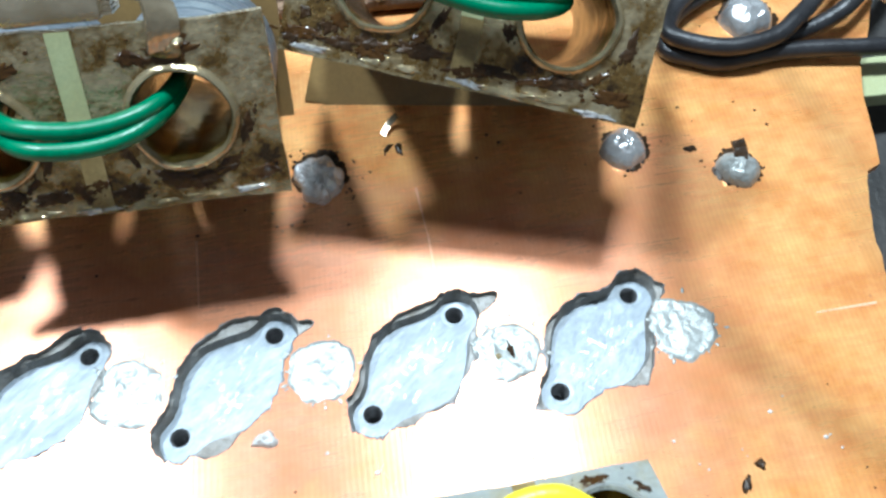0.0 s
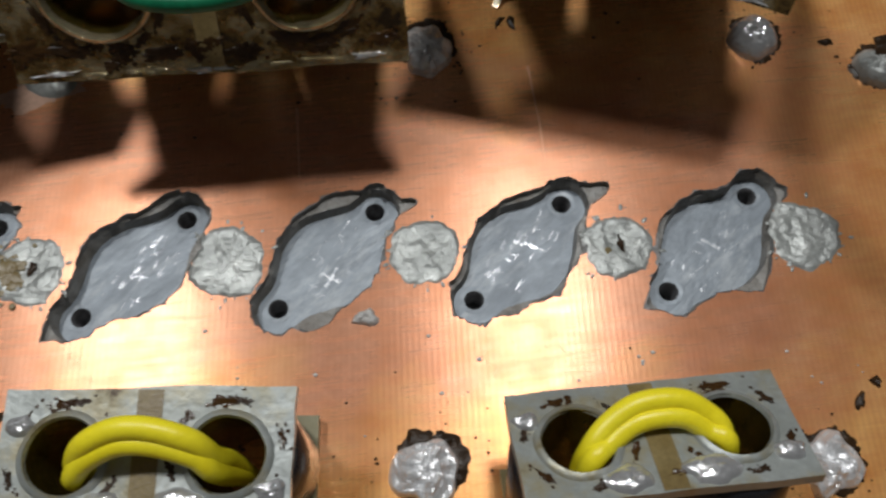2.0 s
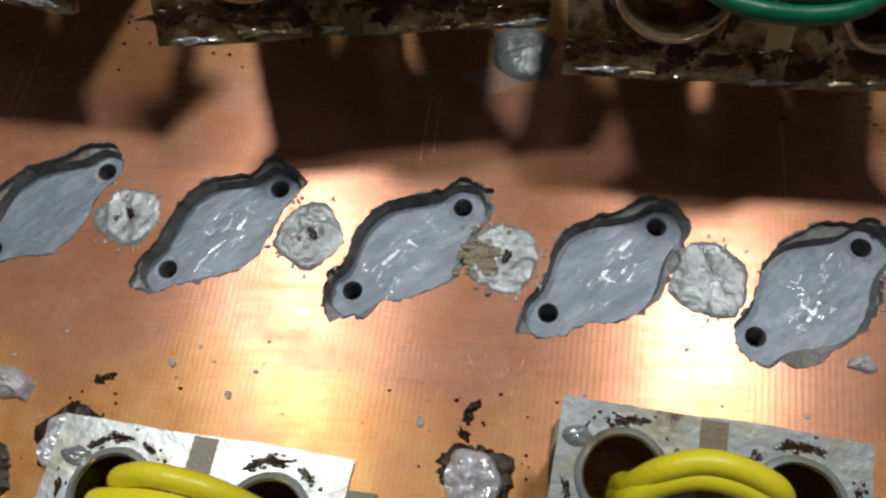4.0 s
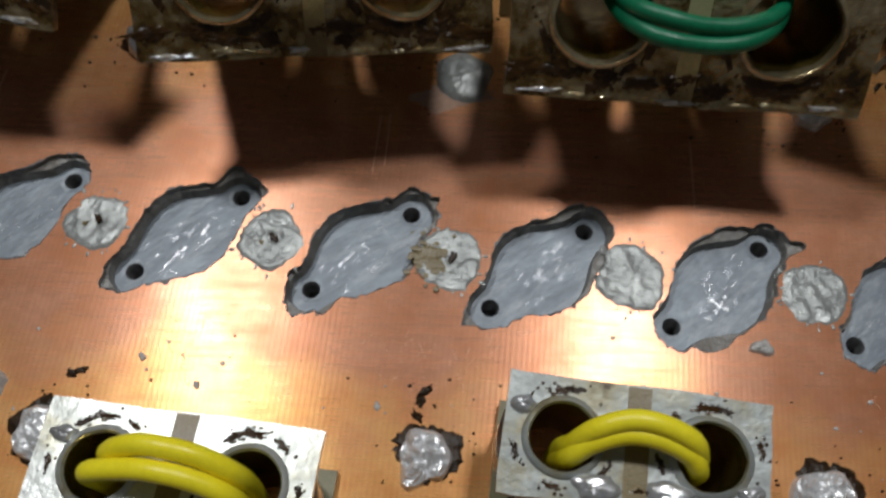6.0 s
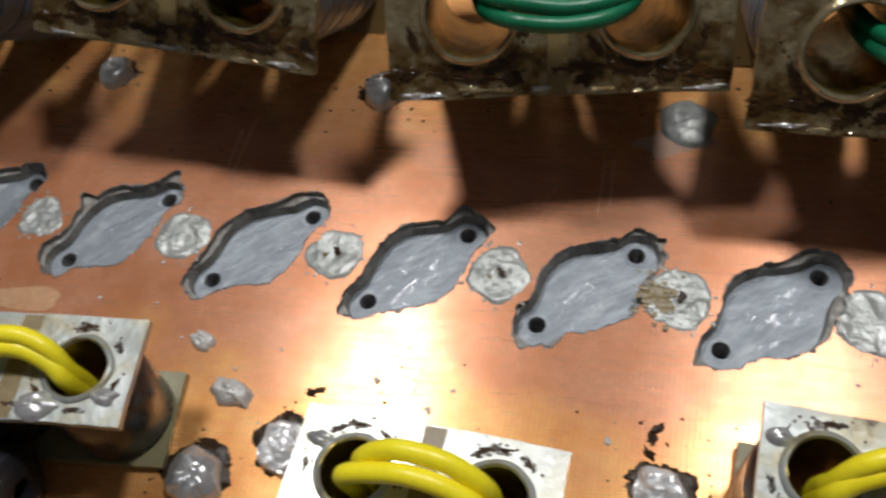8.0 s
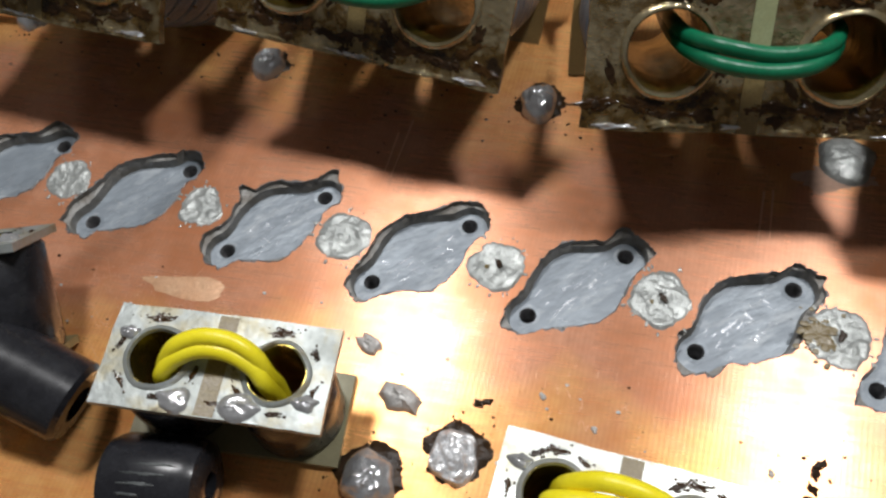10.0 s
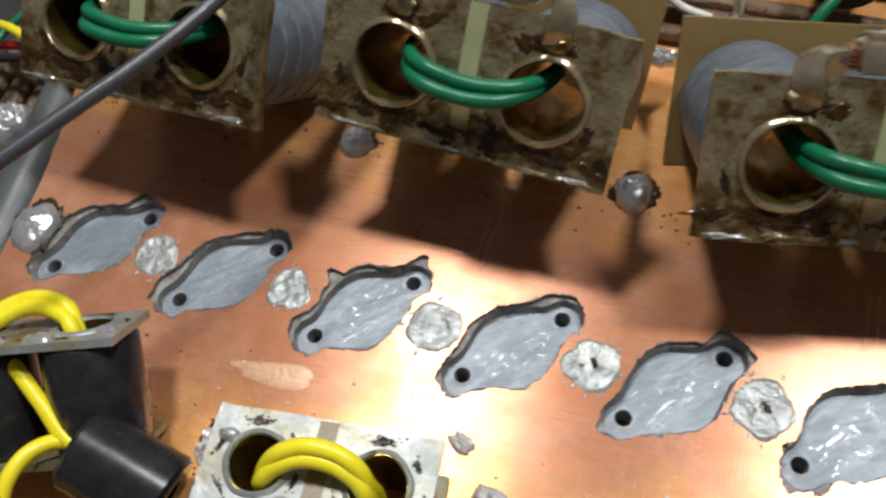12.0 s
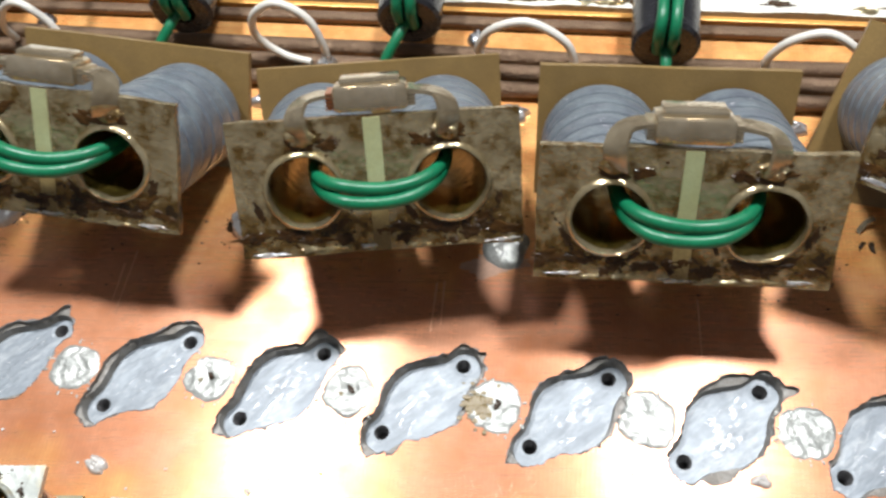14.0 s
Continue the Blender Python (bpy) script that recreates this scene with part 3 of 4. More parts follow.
# ---- solder and grit on the board ----
def solder_blob(x, y, r, h, seed, mat=SOLDER, char=1.0, label="shiny solder blob with charred flux on copper", stretch=1.0):
    shape = lump(r, r * stretch, h, seed, 0.24, 12, 32) if mat is CRUMPLED else lump(r, r * stretch, h, seed, 0.2)
    if mat is CRUMPLED:
        for v in shape.verts:
            if v.co.z > 0.02:
                v.co.z += 0.13 * noise.noise((v.co.x * 6 + seed, v.co.y * 6, seed)) + 0.05 * noise.noise((v.co.x * 16, v.co.y * 16, seed))
                v.co.z = 0.03 + 0.75 * max(v.co.z, 0.0)
    blob = part("solder_blob", shape, mat, None, label, mat is not CRUMPLED, "solder blob", "solder blobs on the board", at=place(x, y, 0))
    if char:
        bm = film(r * 1.36, r * 1.32 * stretch, 0.05, seed + 40, 72, 5, 0.38)
        part("flux_ring", bm, CHAR, blob, "black charred flux ring", at=place(0.03, 0.08 * char, 0.0))
        bm = bmesh.new()
        rnd = random.Random(seed)
        for _ in range(int(14 * char)):
            a, d, s = rnd.uniform(0, math.tau), r * rnd.uniform(1.15, 1.9), rnd.uniform(0.006, 0.024)
            c = bmesh.ops.create_icosphere(bm, subdivisions=1, radius=s)["verts"]
            bmesh.ops.translate(bm, vec=(d * math.cos(a), d * math.sin(a), s * 0.4), verts=c)
        part("flux_grit", bm, CHAR, blob, kind="stuff")
    return blob


solder_blob(13.15, 2.38, 0.36, 0.30, 1, char=0.6)
solder_blob(8.40, 2.40, 0.36, 0.30, 2, CRUMPLED, char=2.0, stretch=1.15)
solder_blob(3.10, 2.36, 0.46, 0.12, 3, DULL_SOLDER, 0.0, "dull grey solder lump between two transformers")
solder_blob(-1.93, 2.44, 0.36, 0.32, 4, char=0.9)
solder_blob(-6.95, 2.34, 0.32, 0.28, 5, char=0.5)
solder_blob(-12.05, 2.51, 0.30, 0.26, 6, char=0.7)
solder_blob(-12.02, -0.79, 0.42, 0.22, 7, char=0.4, stretch=1.2)
solder_blob(14.80, 1.80, 0.33, 0.26, 8, DULL_SOLDER, 0.4, "dull solder lump with a torn wire end")
solder_blob(15.92, 4.90, 0.45, 0.35, 9, char=0.9)
solder_blob(12.90, -3.69, 0.36, 0.24, 10, CRUMPLED, char=1.0)
solder_blob(8.20, -3.54, 0.40, 0.24, 11, CRUMPLED, char=1.3)
solder_blob(3.13, -3.56, 0.38, 0.24, 12, CRUMPLED, char=1.2)
solder_blob(-1.76, -3.79, 0.40, 0.24, 13, CRUMPLED, char=0.9)
solder_blob(-6.98, -3.54, 0.36, 0.24, 14, CRUMPLED, char=1.1)


def solder_patch(x, y, r, seed, hole):
    """A flat wrinkled disc of old solder."""
    bm = bmesh.new()
    rows, sides, rings = [], 60, 17
    for i in range(rings + 1):
        f = i / rings
        row = []
        for k in range(sides):
            a = math.tau * k / sides
            rim = 1 + 0.20 * noise.noise((1.3 * math.cos(a) + seed, 1.3 * math.sin(a), 0)) + 0.07 * noise.noise((4.5 * math.cos(a) + seed, 4.5 * math.sin(a), 5)) + 0.07 * noise.noise((9 * math.cos(a) + seed, 9 * math.sin(a), 3))
            d = r * rim * (1 - f)
            px, py = d * math.cos(a), d * math.sin(a)
            z = 0.009 + 0.026 * (1 - abs(noise.noise((px * 2.6 + seed, py * 2.2, seed)))) ** 6 + 0.030 * abs(noise.noise((px * 3.6 + seed, py * 2.8, 2))) + 0.013 * noise.noise((px * 11 + seed, py * 13, seed))
            if hole and math.hypot(px - 0.03, py - 0.02) < 0.09:
                z -= 0.05
            row.append(bm.verts.new((px, py, -0.004 if i == 0 else 0.006 + 0.15 * max(z, 0.0) if i == 1 else max(0.8 * z, 0.008))))
        rows.append(row)
    for a, b in zip(rows, rows[1:]):
        for k in range(sides):
            bm.faces.new((a[k], a[(k + 1) % sides], b[(k + 1) % sides], b[k]))
    bm.faces.new(rows[0][::-1])
    bmesh.ops.remove_doubles(bm, verts=bm.verts, dist=1e-5)
    p = part("solder_patch", bm, DULL_SOLDER, None, "flat wrinkled patch of grey solder beside a pocket", True, "solder patch", "solder patches along the pockets", at=place(x, y, 0))
    rnd = random.Random(int(seed * 10))
    bm = bmesh.new()
    for _ in range(14):
        a, d = rnd.uniform(0, math.tau), r * rnd.uniform(0.95, 1.3)
        c = bmesh.ops.create_icosphere(bm, subdivisions=1, radius=rnd.uniform(0.012, 0.04))["verts"]
        bmesh.ops.scale(bm, vec=(1.5, 0.8, 0.35), verts=c)
        bmesh.ops.rotate(bm, cent=(0, 0, 0), matrix=Matrix.Rotation(a, 3, "Z"), verts=c)
        bmesh.ops.translate(bm, vec=(d * math.cos(a), d * math.sin(a), 0.006), verts=c)
    part("loose_solder", bm, DULL_SOLDER, p, smooth=False, kind="stuff")
    if hole:
        part("pin_hole", film(0.06, 0.11, 0.02, seed, 28, 3), CHAR, p, "dark pit in the solder", at=place(0.03, 0.02, 0.028, 0, 0, 40 * math.sin(seed)))
        part("pin_hole", film(0.045, 0.05, 0.015, seed + 3, 24, 3), BROWN_GAP, p, "brown pit in the solder", at=place(-0.14, -0.06, 0.026))
    if abs(x - 3.2) < 0.4:
        part("flux_crust", crust(0.26, 0.34, 77, 60, (0.02, 0.06)), BROWN_GAP, p, "brown burnt flux", kind="stuff", at=place(-0.28, -0.05, 0.02))
    return p


for k in range(10):
    rnd = random.Random(k)
    radius = (0.48, 0.45, 0.46, 0.50, 0.49, 0.46, 0.43, 0.46, 0.38, 0.40)[k]
    solder_patch(PITCH * (5 - k) + (0.64 if k else 0.53), -0.74 + rnd.uniform(-0.03, 0.03), radius, 5.3 * k + 1, k in (1, 4, 5, 6))

for x, y, s, seed in ((7.51, -1.60, 0.13, 1), (-2.74, -3.14, 0.27, 2), (-3.45, -2.44, 0.19, 3), (-0.75, -2.63, 0.055, 4), (0.05, -2.93, 0.05, 5), (2.45, -2.95, 0.05, 6)):
    part("crumb", lump(s * 1.2, s * 0.85, s * 0.7, seed + 60, 0.4, 6, 14), PEBBLE, None, "pale grey crumb lying on the copper", True, "crumb", "loose crumbs", at=place(x, y, 0, 0, 0, 12 - 14 * seed))
for x, y, seed in ((9.50, 2.90, 1), (9.68, 2.86, 2), (-1.62, -2.95, 3), (-1.52, -2.90, 4), (13.45, -2.95, 5), (13.7, -2.7, 6), (14.2, 2.3, 7), (3.05, -2.68, 8), (3.0, -2.82, 9), (2.98, -3.02, 10)):
    part("flux_speck", lump(0.09 + 0.02 * (seed % 3), 0.06, 0.04, seed + 80, 0.5, 4, 12), CHAR, None, "black speck of burnt flux on copper", True, "flux speck", "flux specks", at=place(x, y, 0, 0, 0, 50 * seed))
sliver = sweep([(0, 0, 0.02), (0.12, 0.16, 0.10), (0.26, 0.22, 0.22)], 0.06, flat=(0.05, 0.010))
part("metal_sliver", sliver, STRAP, None, "thin curled sliver of metal on the copper", True, "metal sliver", at=place(9.45, 3.15, 0))
part("metal_sliver", sweep([(0, 0, 0.1), (0.05, 0.25, 0.22), (0.02, 0.42, 0.3)], 0.06, flat=(0.10, 0.02)), CHAR, None, "dark torn wire end in a solder lump", True, "metal sliver", at=place(14.78, 1.7, 0.05))
part("dried_flux_film", lump(0.92, 0.22, 0.006, 4, 0.3, 3, 40), TAN_STAIN, None, "pale tan film of dried flux on copper", True, "flux film", at=place(-6.6, -2.20, 0, 0, 0, 5))

part("white_residue", film(0.85, 0.32, 0.005, 9, 60, 3, 0.7), HAZE, None, "whitish dried residue smeared on the copper", True, "residue", at=place(2.95, 1.98, 0, 0, 0, 12))
# fine dark grit strewn along the soldering lines
rnd = random.Random(5)
bm = bmesh.new()
for _ in range(260):
    x = rnd.uniform(-12, 16)
    y = rnd.choice((rnd.gauss(-3.1, 0.5), rnd.gauss(2.3, 0.7), rnd.uniform(-3, 3)))
    if any(math.hypot(x - px, y - py) < 1.5 for px, py in POCKETS):
        continue
    s = rnd.uniform(0.008, 0.028)
    c = bmesh.ops.create_icosphere(bm, subdivisions=1, radius=s)["verts"]
    bmesh.ops.scale(bm, vec=(1.4, 1, 0.6), verts=c)
    bmesh.ops.translate(bm, vec=(x, y, s * 0.3), verts=c)
part("grit", bm, CHAR, None, "fine dark grit scattered over the copper", False, "grit", kind="stuff")
bm = bmesh.new()
for _ in range(90):
    x, y = rnd.uniform(-11, 15), rnd.gauss(-2.7, 0.7)
    if any(math.hypot(x - px, y - py) < 1.4 for px, py in POCKETS):
        continue
    s = rnd.uniform(0.010, 0.032)
    c = bmesh.ops.create_icosphere(bm, subdivisions=1, radius=s)["verts"]
    bmesh.ops.scale(bm, vec=(1.3, 1, 0.5), verts=c)
    bmesh.ops.translate(bm, vec=(x, y, s * 0.3), verts=c)
part("pale_grit", bm, PEBBLE, None, "fine pale grit scattered over the copper", False, "grit", kind="stuff")
# upright reflection streaks painted as pale strips, the last one a bare scratch
bm = bmesh.new()
for x, y, a, ln in ((6.6, 1.0, 93, 1.1), (9.9, 1.6, 95, 1.0), (9.95, 0.9, 92, 0.7), (-4.0, 1.1, 88, 1.2), (-4.15, 1.0, 90, 0.8), (1.9, 1.0, 90, 1.0), (2.05, 1.1, 92, 0.9), (15.6, -0.7, 3, 0.9)):
    c, s = math.cos(radians(a)), math.sin(radians(a))
    q = [Vector((x + c * t * ln / 2 - s * w, y + s * t * ln / 2 + c * w, 0.004)) for t, w in ((-1, -0.008), (1, -0.018), (1, 0.018), (-1, 0.008))]
    bm.faces.new([bm.verts.new(v) for v in q])
# bare scratches ground into the copper
rnd = random.Random(21)
for _ in range(110):
    x, y = rnd.uniform(-8.6, -5.6), rnd.uniform(-3.6, -1.9)
    a, ln = radians(rnd.choice((20, 75, 120, -30)) + rnd.uniform(-15, 15)), rnd.uniform(0.15, 0.6)
    if any(math.hypot(x - px, y - py) < 1.45 for px, py in POCKETS):
        continue
    c, s = math.cos(a), math.sin(a)
    bm.faces.new([bm.verts.new((x + c * u * ln / 2 - s * w, y + s * u * ln / 2 + c * w, 0.004)) for u, w in ((-1, -0.001), (1, -0.0016), (1, 0.0016), (-1, 0.001))])
for x0, x1, y0, y1, count in ((2.1, 4.2, -2.9, -1.9, 60), (8.9, 10.6, -2.7, -1.7, 45), (-1.5, 1.5, -3.0, -1.9, 40)):
    for _ in range(count):
        x, y = rnd.uniform(x0, x1), rnd.uniform(y0, y1)
        a, ln, w = radians(rnd.uniform(50, 130)), rnd.uniform(0.04, 0.16), rnd.uniform(0.001, 0.003)
        if any(math.hypot(x - px, y - py) < 1.3 for px, py in POCKETS):
            continue
        c, sn = math.cos(a), math.sin(a)
        bm.faces.new([bm.verts.new((x + c * u * ln / 2 - sn * v, y + sn * u * ln / 2 + c * v, 0.004)) for u, v in ((-1, -w), (1, -w), (1, w), (-1, w))])
part("scratches", bm, PALE_SCRATCH_REFLECTION, board, "bright scratch lines and painted reflection streaks in the copper", False, kind="stuff")


# ---- upper row: transformers on brass tubes with grey cores and green windings ----
W, H, S, HV, L, R = 4.52, 2.24, 1.14, 1.09, 3.37, 0.60


def output_transformer(x, y, z, yaw, tilt, roll, seed):
    m = place(x, y, z) @ Matrix.Rotation(radians(yaw), 4, "Z") @ Matrix.Rotation(radians(-tilt), 4, "X") @ Matrix.Rotation(radians(-roll), 4, "Y")
    t = holder("output_transformer", m, "twin-tube transformer with grey ferrite cores and green wire winding", "transformer", "transformers with green windings")
    # y runs from the front plate back, z up along the plate
    edge = ragged([(-W / 2, 0), (W / 2, 0), (W / 2, H), (-W / 2, H)], 0.2, 0.035, seed)
    bm = upright(slab(edge, [circle(-S, HV, R + 0.01, 40), circle(S, HV, R + 0.01, 40)], 0.0, -0.14))
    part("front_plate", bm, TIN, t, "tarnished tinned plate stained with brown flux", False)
    part("gap_strip", box(-0.15, 0.12, -0.012, 0.05, 0.86, H - 0.02, 0.0), GREEN_FR4, t, "pale green laminate gap", False)
    part("gap_strip", box(-0.14, 0.13, -0.010, 0.05, 0.02, 0.858, 0.0), BROWN_GAP, t, "brown flux-stained laminate gap", False)
    # lowest height of the back plate that still touches the board
    low = min(-(m @ Vector((sx * W / 2 * CM, (L + 0.07) * CM, 0))).z / CM / (m.to_3x3() @ Vector((0, 0, 1))).z for sx in (-1, 1))
    back = ragged([(-W / 2 - 0.02, low), (W / 2 + 0.02, low), (W / 2 + 0.02, 2.41), (-W / 2 - 0.02, 2.41)], 0.4, 0.015, seed + 9)
    part("back_plate", upright(slab(back, [circle(-S, HV, R, 32), circle(S, HV, R, 32)], -L, -L - 0.15)), FR4, t, "brown laminate back plate", False)
    for sx in (-1, 1):
        tube = part("tube", lathe([(R - 0.01, -0.05), (R - 0.04, 0.1), (R - 0.04, L + 0.2), (R, L + 0.2), (R, 0.1), (R + 0.012, -0.02)], 40, "Y", (sx * S, 0, HV)), BRASS, t, "lacquered brass tube")
        part("rim", lathe([(R - 0.035, 0.08), (R - 0.030, -0.04), (R - 0.005, -0.075), (R + 0.03, -0.065), (R + 0.055, -0.03), (R + 0.075, -0.006), (R + 0.075, 0.02)], 40, "Y", (sx * S, 0, HV), 0.05, seed + sx), RIM, tube, "flared bright soldered rim")
        n = 6
        a, b = 0.30, L - 0.12
        for i in range(n):
            y0, y1 = a + (b - a) * i / n, a + (b - a) * (i + 1) / n
            d, r0 = y1 - y0, 1.06 + 0.015 * noise.noise((i, seed, sx))
            prof = [(R + 0.02, y0 + 0.01), (r0 - 0.09, y0 + 0.016), (r0 - 0.015, y0 + 0.05), (r0, y0 + d * 0.5), (r0 - 0.015, y1 - 0.05), (r0 - 0.09, y1 - 0.016), (R + 0.02, y1 - 0.01)]
            part("ferrite_ring", lathe(prof, 40, "Y", (sx * (S + 0.0) + 0.02 * noise.noise((i * 3, seed, sx)), 0, HV + 0.02 * noise.noise((i, sx, seed))), 0.012, seed + i), FERRITE, t)
    # two turns of insulated wire through the tubes
    for j, dz in enumerate((0.0, -0.22)):
        f = -0.36 - 0.07 * j
        pts = [(-S + 0.15, 2.6, HV + 0.25), (-S + 0.10, 0.9, HV + 0.28 + dz * 0.6), (-S + 0.22, 0.05, HV + 0.22 + dz * 0.8), (-0.55, f, HV + 0.18 + dz), (0.05, f - 0.03, HV + 0.10 + dz * 0.9),
               (S - 0.55, f + 0.08, HV + 0.14 + dz * 0.8), (S - 0.18, 0.05, HV + 0.24 + dz * 0.6), (S - 0.02, 0.8, HV + 0.34 + dz * 0.4), (S - 0.1, 2.6, HV + 0.25)]
        part("green_wire", sweep(pts, 0.108, 12), GREEN_WIRE, t, "thick green insulated wire")
    # clad mica capacitor bridging the two halves of the plate
    k = 0.06 * math.sin(seed * 2.1)
    body = part("capacitor", box(-0.58 + k, 0.58 + k, -0.05, 0.62, H + 0.06, H + 0.46, 0.09), CAP, t, "silver-clad mica capacitor")
    part("clip", box(-0.46 + k, 0.46 + k, 0.10, 0.56, H + 0.45, H + 0.55, 0.03), CAP, body, "folded metal seam")
    for sx in (-1, 1):
        bm = bmesh.new()
        for i in range(5):
            b2 = box(k + sx * 0.61 - 0.07, k + sx * 0.61 + 0.07, 0.04, 0.50, H + 0.11 + 0.055 * i, H + 0.145 + 0.055 * i, 0)
            tmp = bpy.data.meshes.new("leaf")
            b2.to_mesh(tmp)
            b2.free()
            bm.from_mesh(tmp)
            bpy.data.meshes.remove(tmp)
        part("foil_end", bm, FOIL if sx < 0 and seed == 3 else CAP, body, "stacked foil edges", False)
        pts = [(k + sx * 0.55, 0.26, H + 0.30), (k + sx * 0.80, 0.22, H + 0.31), (sx * 1.06, 0.14, H + 0.24), (sx * 1.16, -0.06, H + 0.10), (sx * 1.15, -0.12, H - 0.10), (sx * 1.12, -0.06, H - 0.30)]
        part("strap", sweep(pts, 0.1, flat=(0.20, 0.032, (0, 1, 0))), STRAP, t, "bent tinned copper strap")
        part("joint", lump(0.24, 0.15, 0.08, seed + sx, 0.3), TIN, t, "soldered foot of the strap", at=place(sx * 1.13, 0.0, H - 0.29, 90, 0, 0))
        part("flux_puddle", film(0.34, 0.20, 0.03, seed * 2 + sx, 48), AMBER, t, "dark amber flux round the strap", at=place(sx * 1.13, -0.001, H - 0.34, 90, 0, 0))
    # burnt flux and solder left along the lower lip
    rnd = random.Random(seed * 7)
    for i in range(9):
        u, v = -1.95 + 0.48 * i + rnd.uniform(-0.15, 0.15), rnd.uniform(0.22, 0.42)
        part("flux_crust", crust(rnd.uniform(0.22, 0.46), rnd.uniform(0.08, 0.16), seed * 5 + i), CHAR if i % 2 else AMBER, t, at=place(u, -0.002, v, 90, rnd.uniform(-14, 14), 0), kind="stuff")
    for i in range(7):
        u = -1.9 + 0.62 * i + rnd.uniform(-0.2, 0.2)
        part("solder_lip", film(rnd.uniform(0.18, 0.42), rnd.uniform(0.025, 0.055), 0.028, seed * 3 + i, 36, 4), SOLDER if i % 3 == 0 else RIM, t, at=place(u, -0.002, 0.05 + rnd.uniform(0, 0.06), 90, rnd.uniform(-5, 5), 0))
    # glassy flux round the lower side of the tubes, beads of it above
    for sx in (-1, 1):
        for i in range(5):
            a = radians(-150 + 32 * i + rnd.uniform(-9, 9))
            d = R + rnd.uniform(0.12, 0.24)
            part("flux_crust", crust(rnd.uniform(0.14, 0.28), rnd.uniform(0.06, 0.12), seed * 13 + i + 50 * sx), AMBER if i % 2 else CHAR, t, at=place(sx * S + d * math.cos(a), -0.002, HV + d * math.sin(a), 90, -math.degrees(a) - 90, 0), kind="stuff")
        part("flux_film", crust(0.26, 0.14, seed * 17 + sx, 8), AMBER, t, at=place(sx * 0.72, -0.002, HV + 0.74, 90, 20 * sx, 0), kind="stuff")
    for i in range(5):
        part("flux_crust", crust(rnd.uniform(0.10, 0.20), rnd.uniform(0.08, 0.14), seed * 9 + i, 8), CHAR, t, at=place(rnd.uniform(-2.1, 2.1), -0.002, rnd.uniform(0.1, 0.55), 90, 0, 0), kind="stuff")
    return t


output_transformer(10.38, 1.59, 2.70, -7.6, 45.0, -12.1, 1)
output_transformer(5.93, 0.86, 1.87, 2.5, 31.8, -0.9, 2)
output_transformer(1.25, 0.99, 2.01, 12.8, 37.3, -3.5, 3)
output_transformer(-4.51, 1.12, 2.11, 0.2, 37.6, -4.3, 4)
output_transformer(-9.78, 0.82, 2.22, -3.1, 45.1, 1.1, 5)


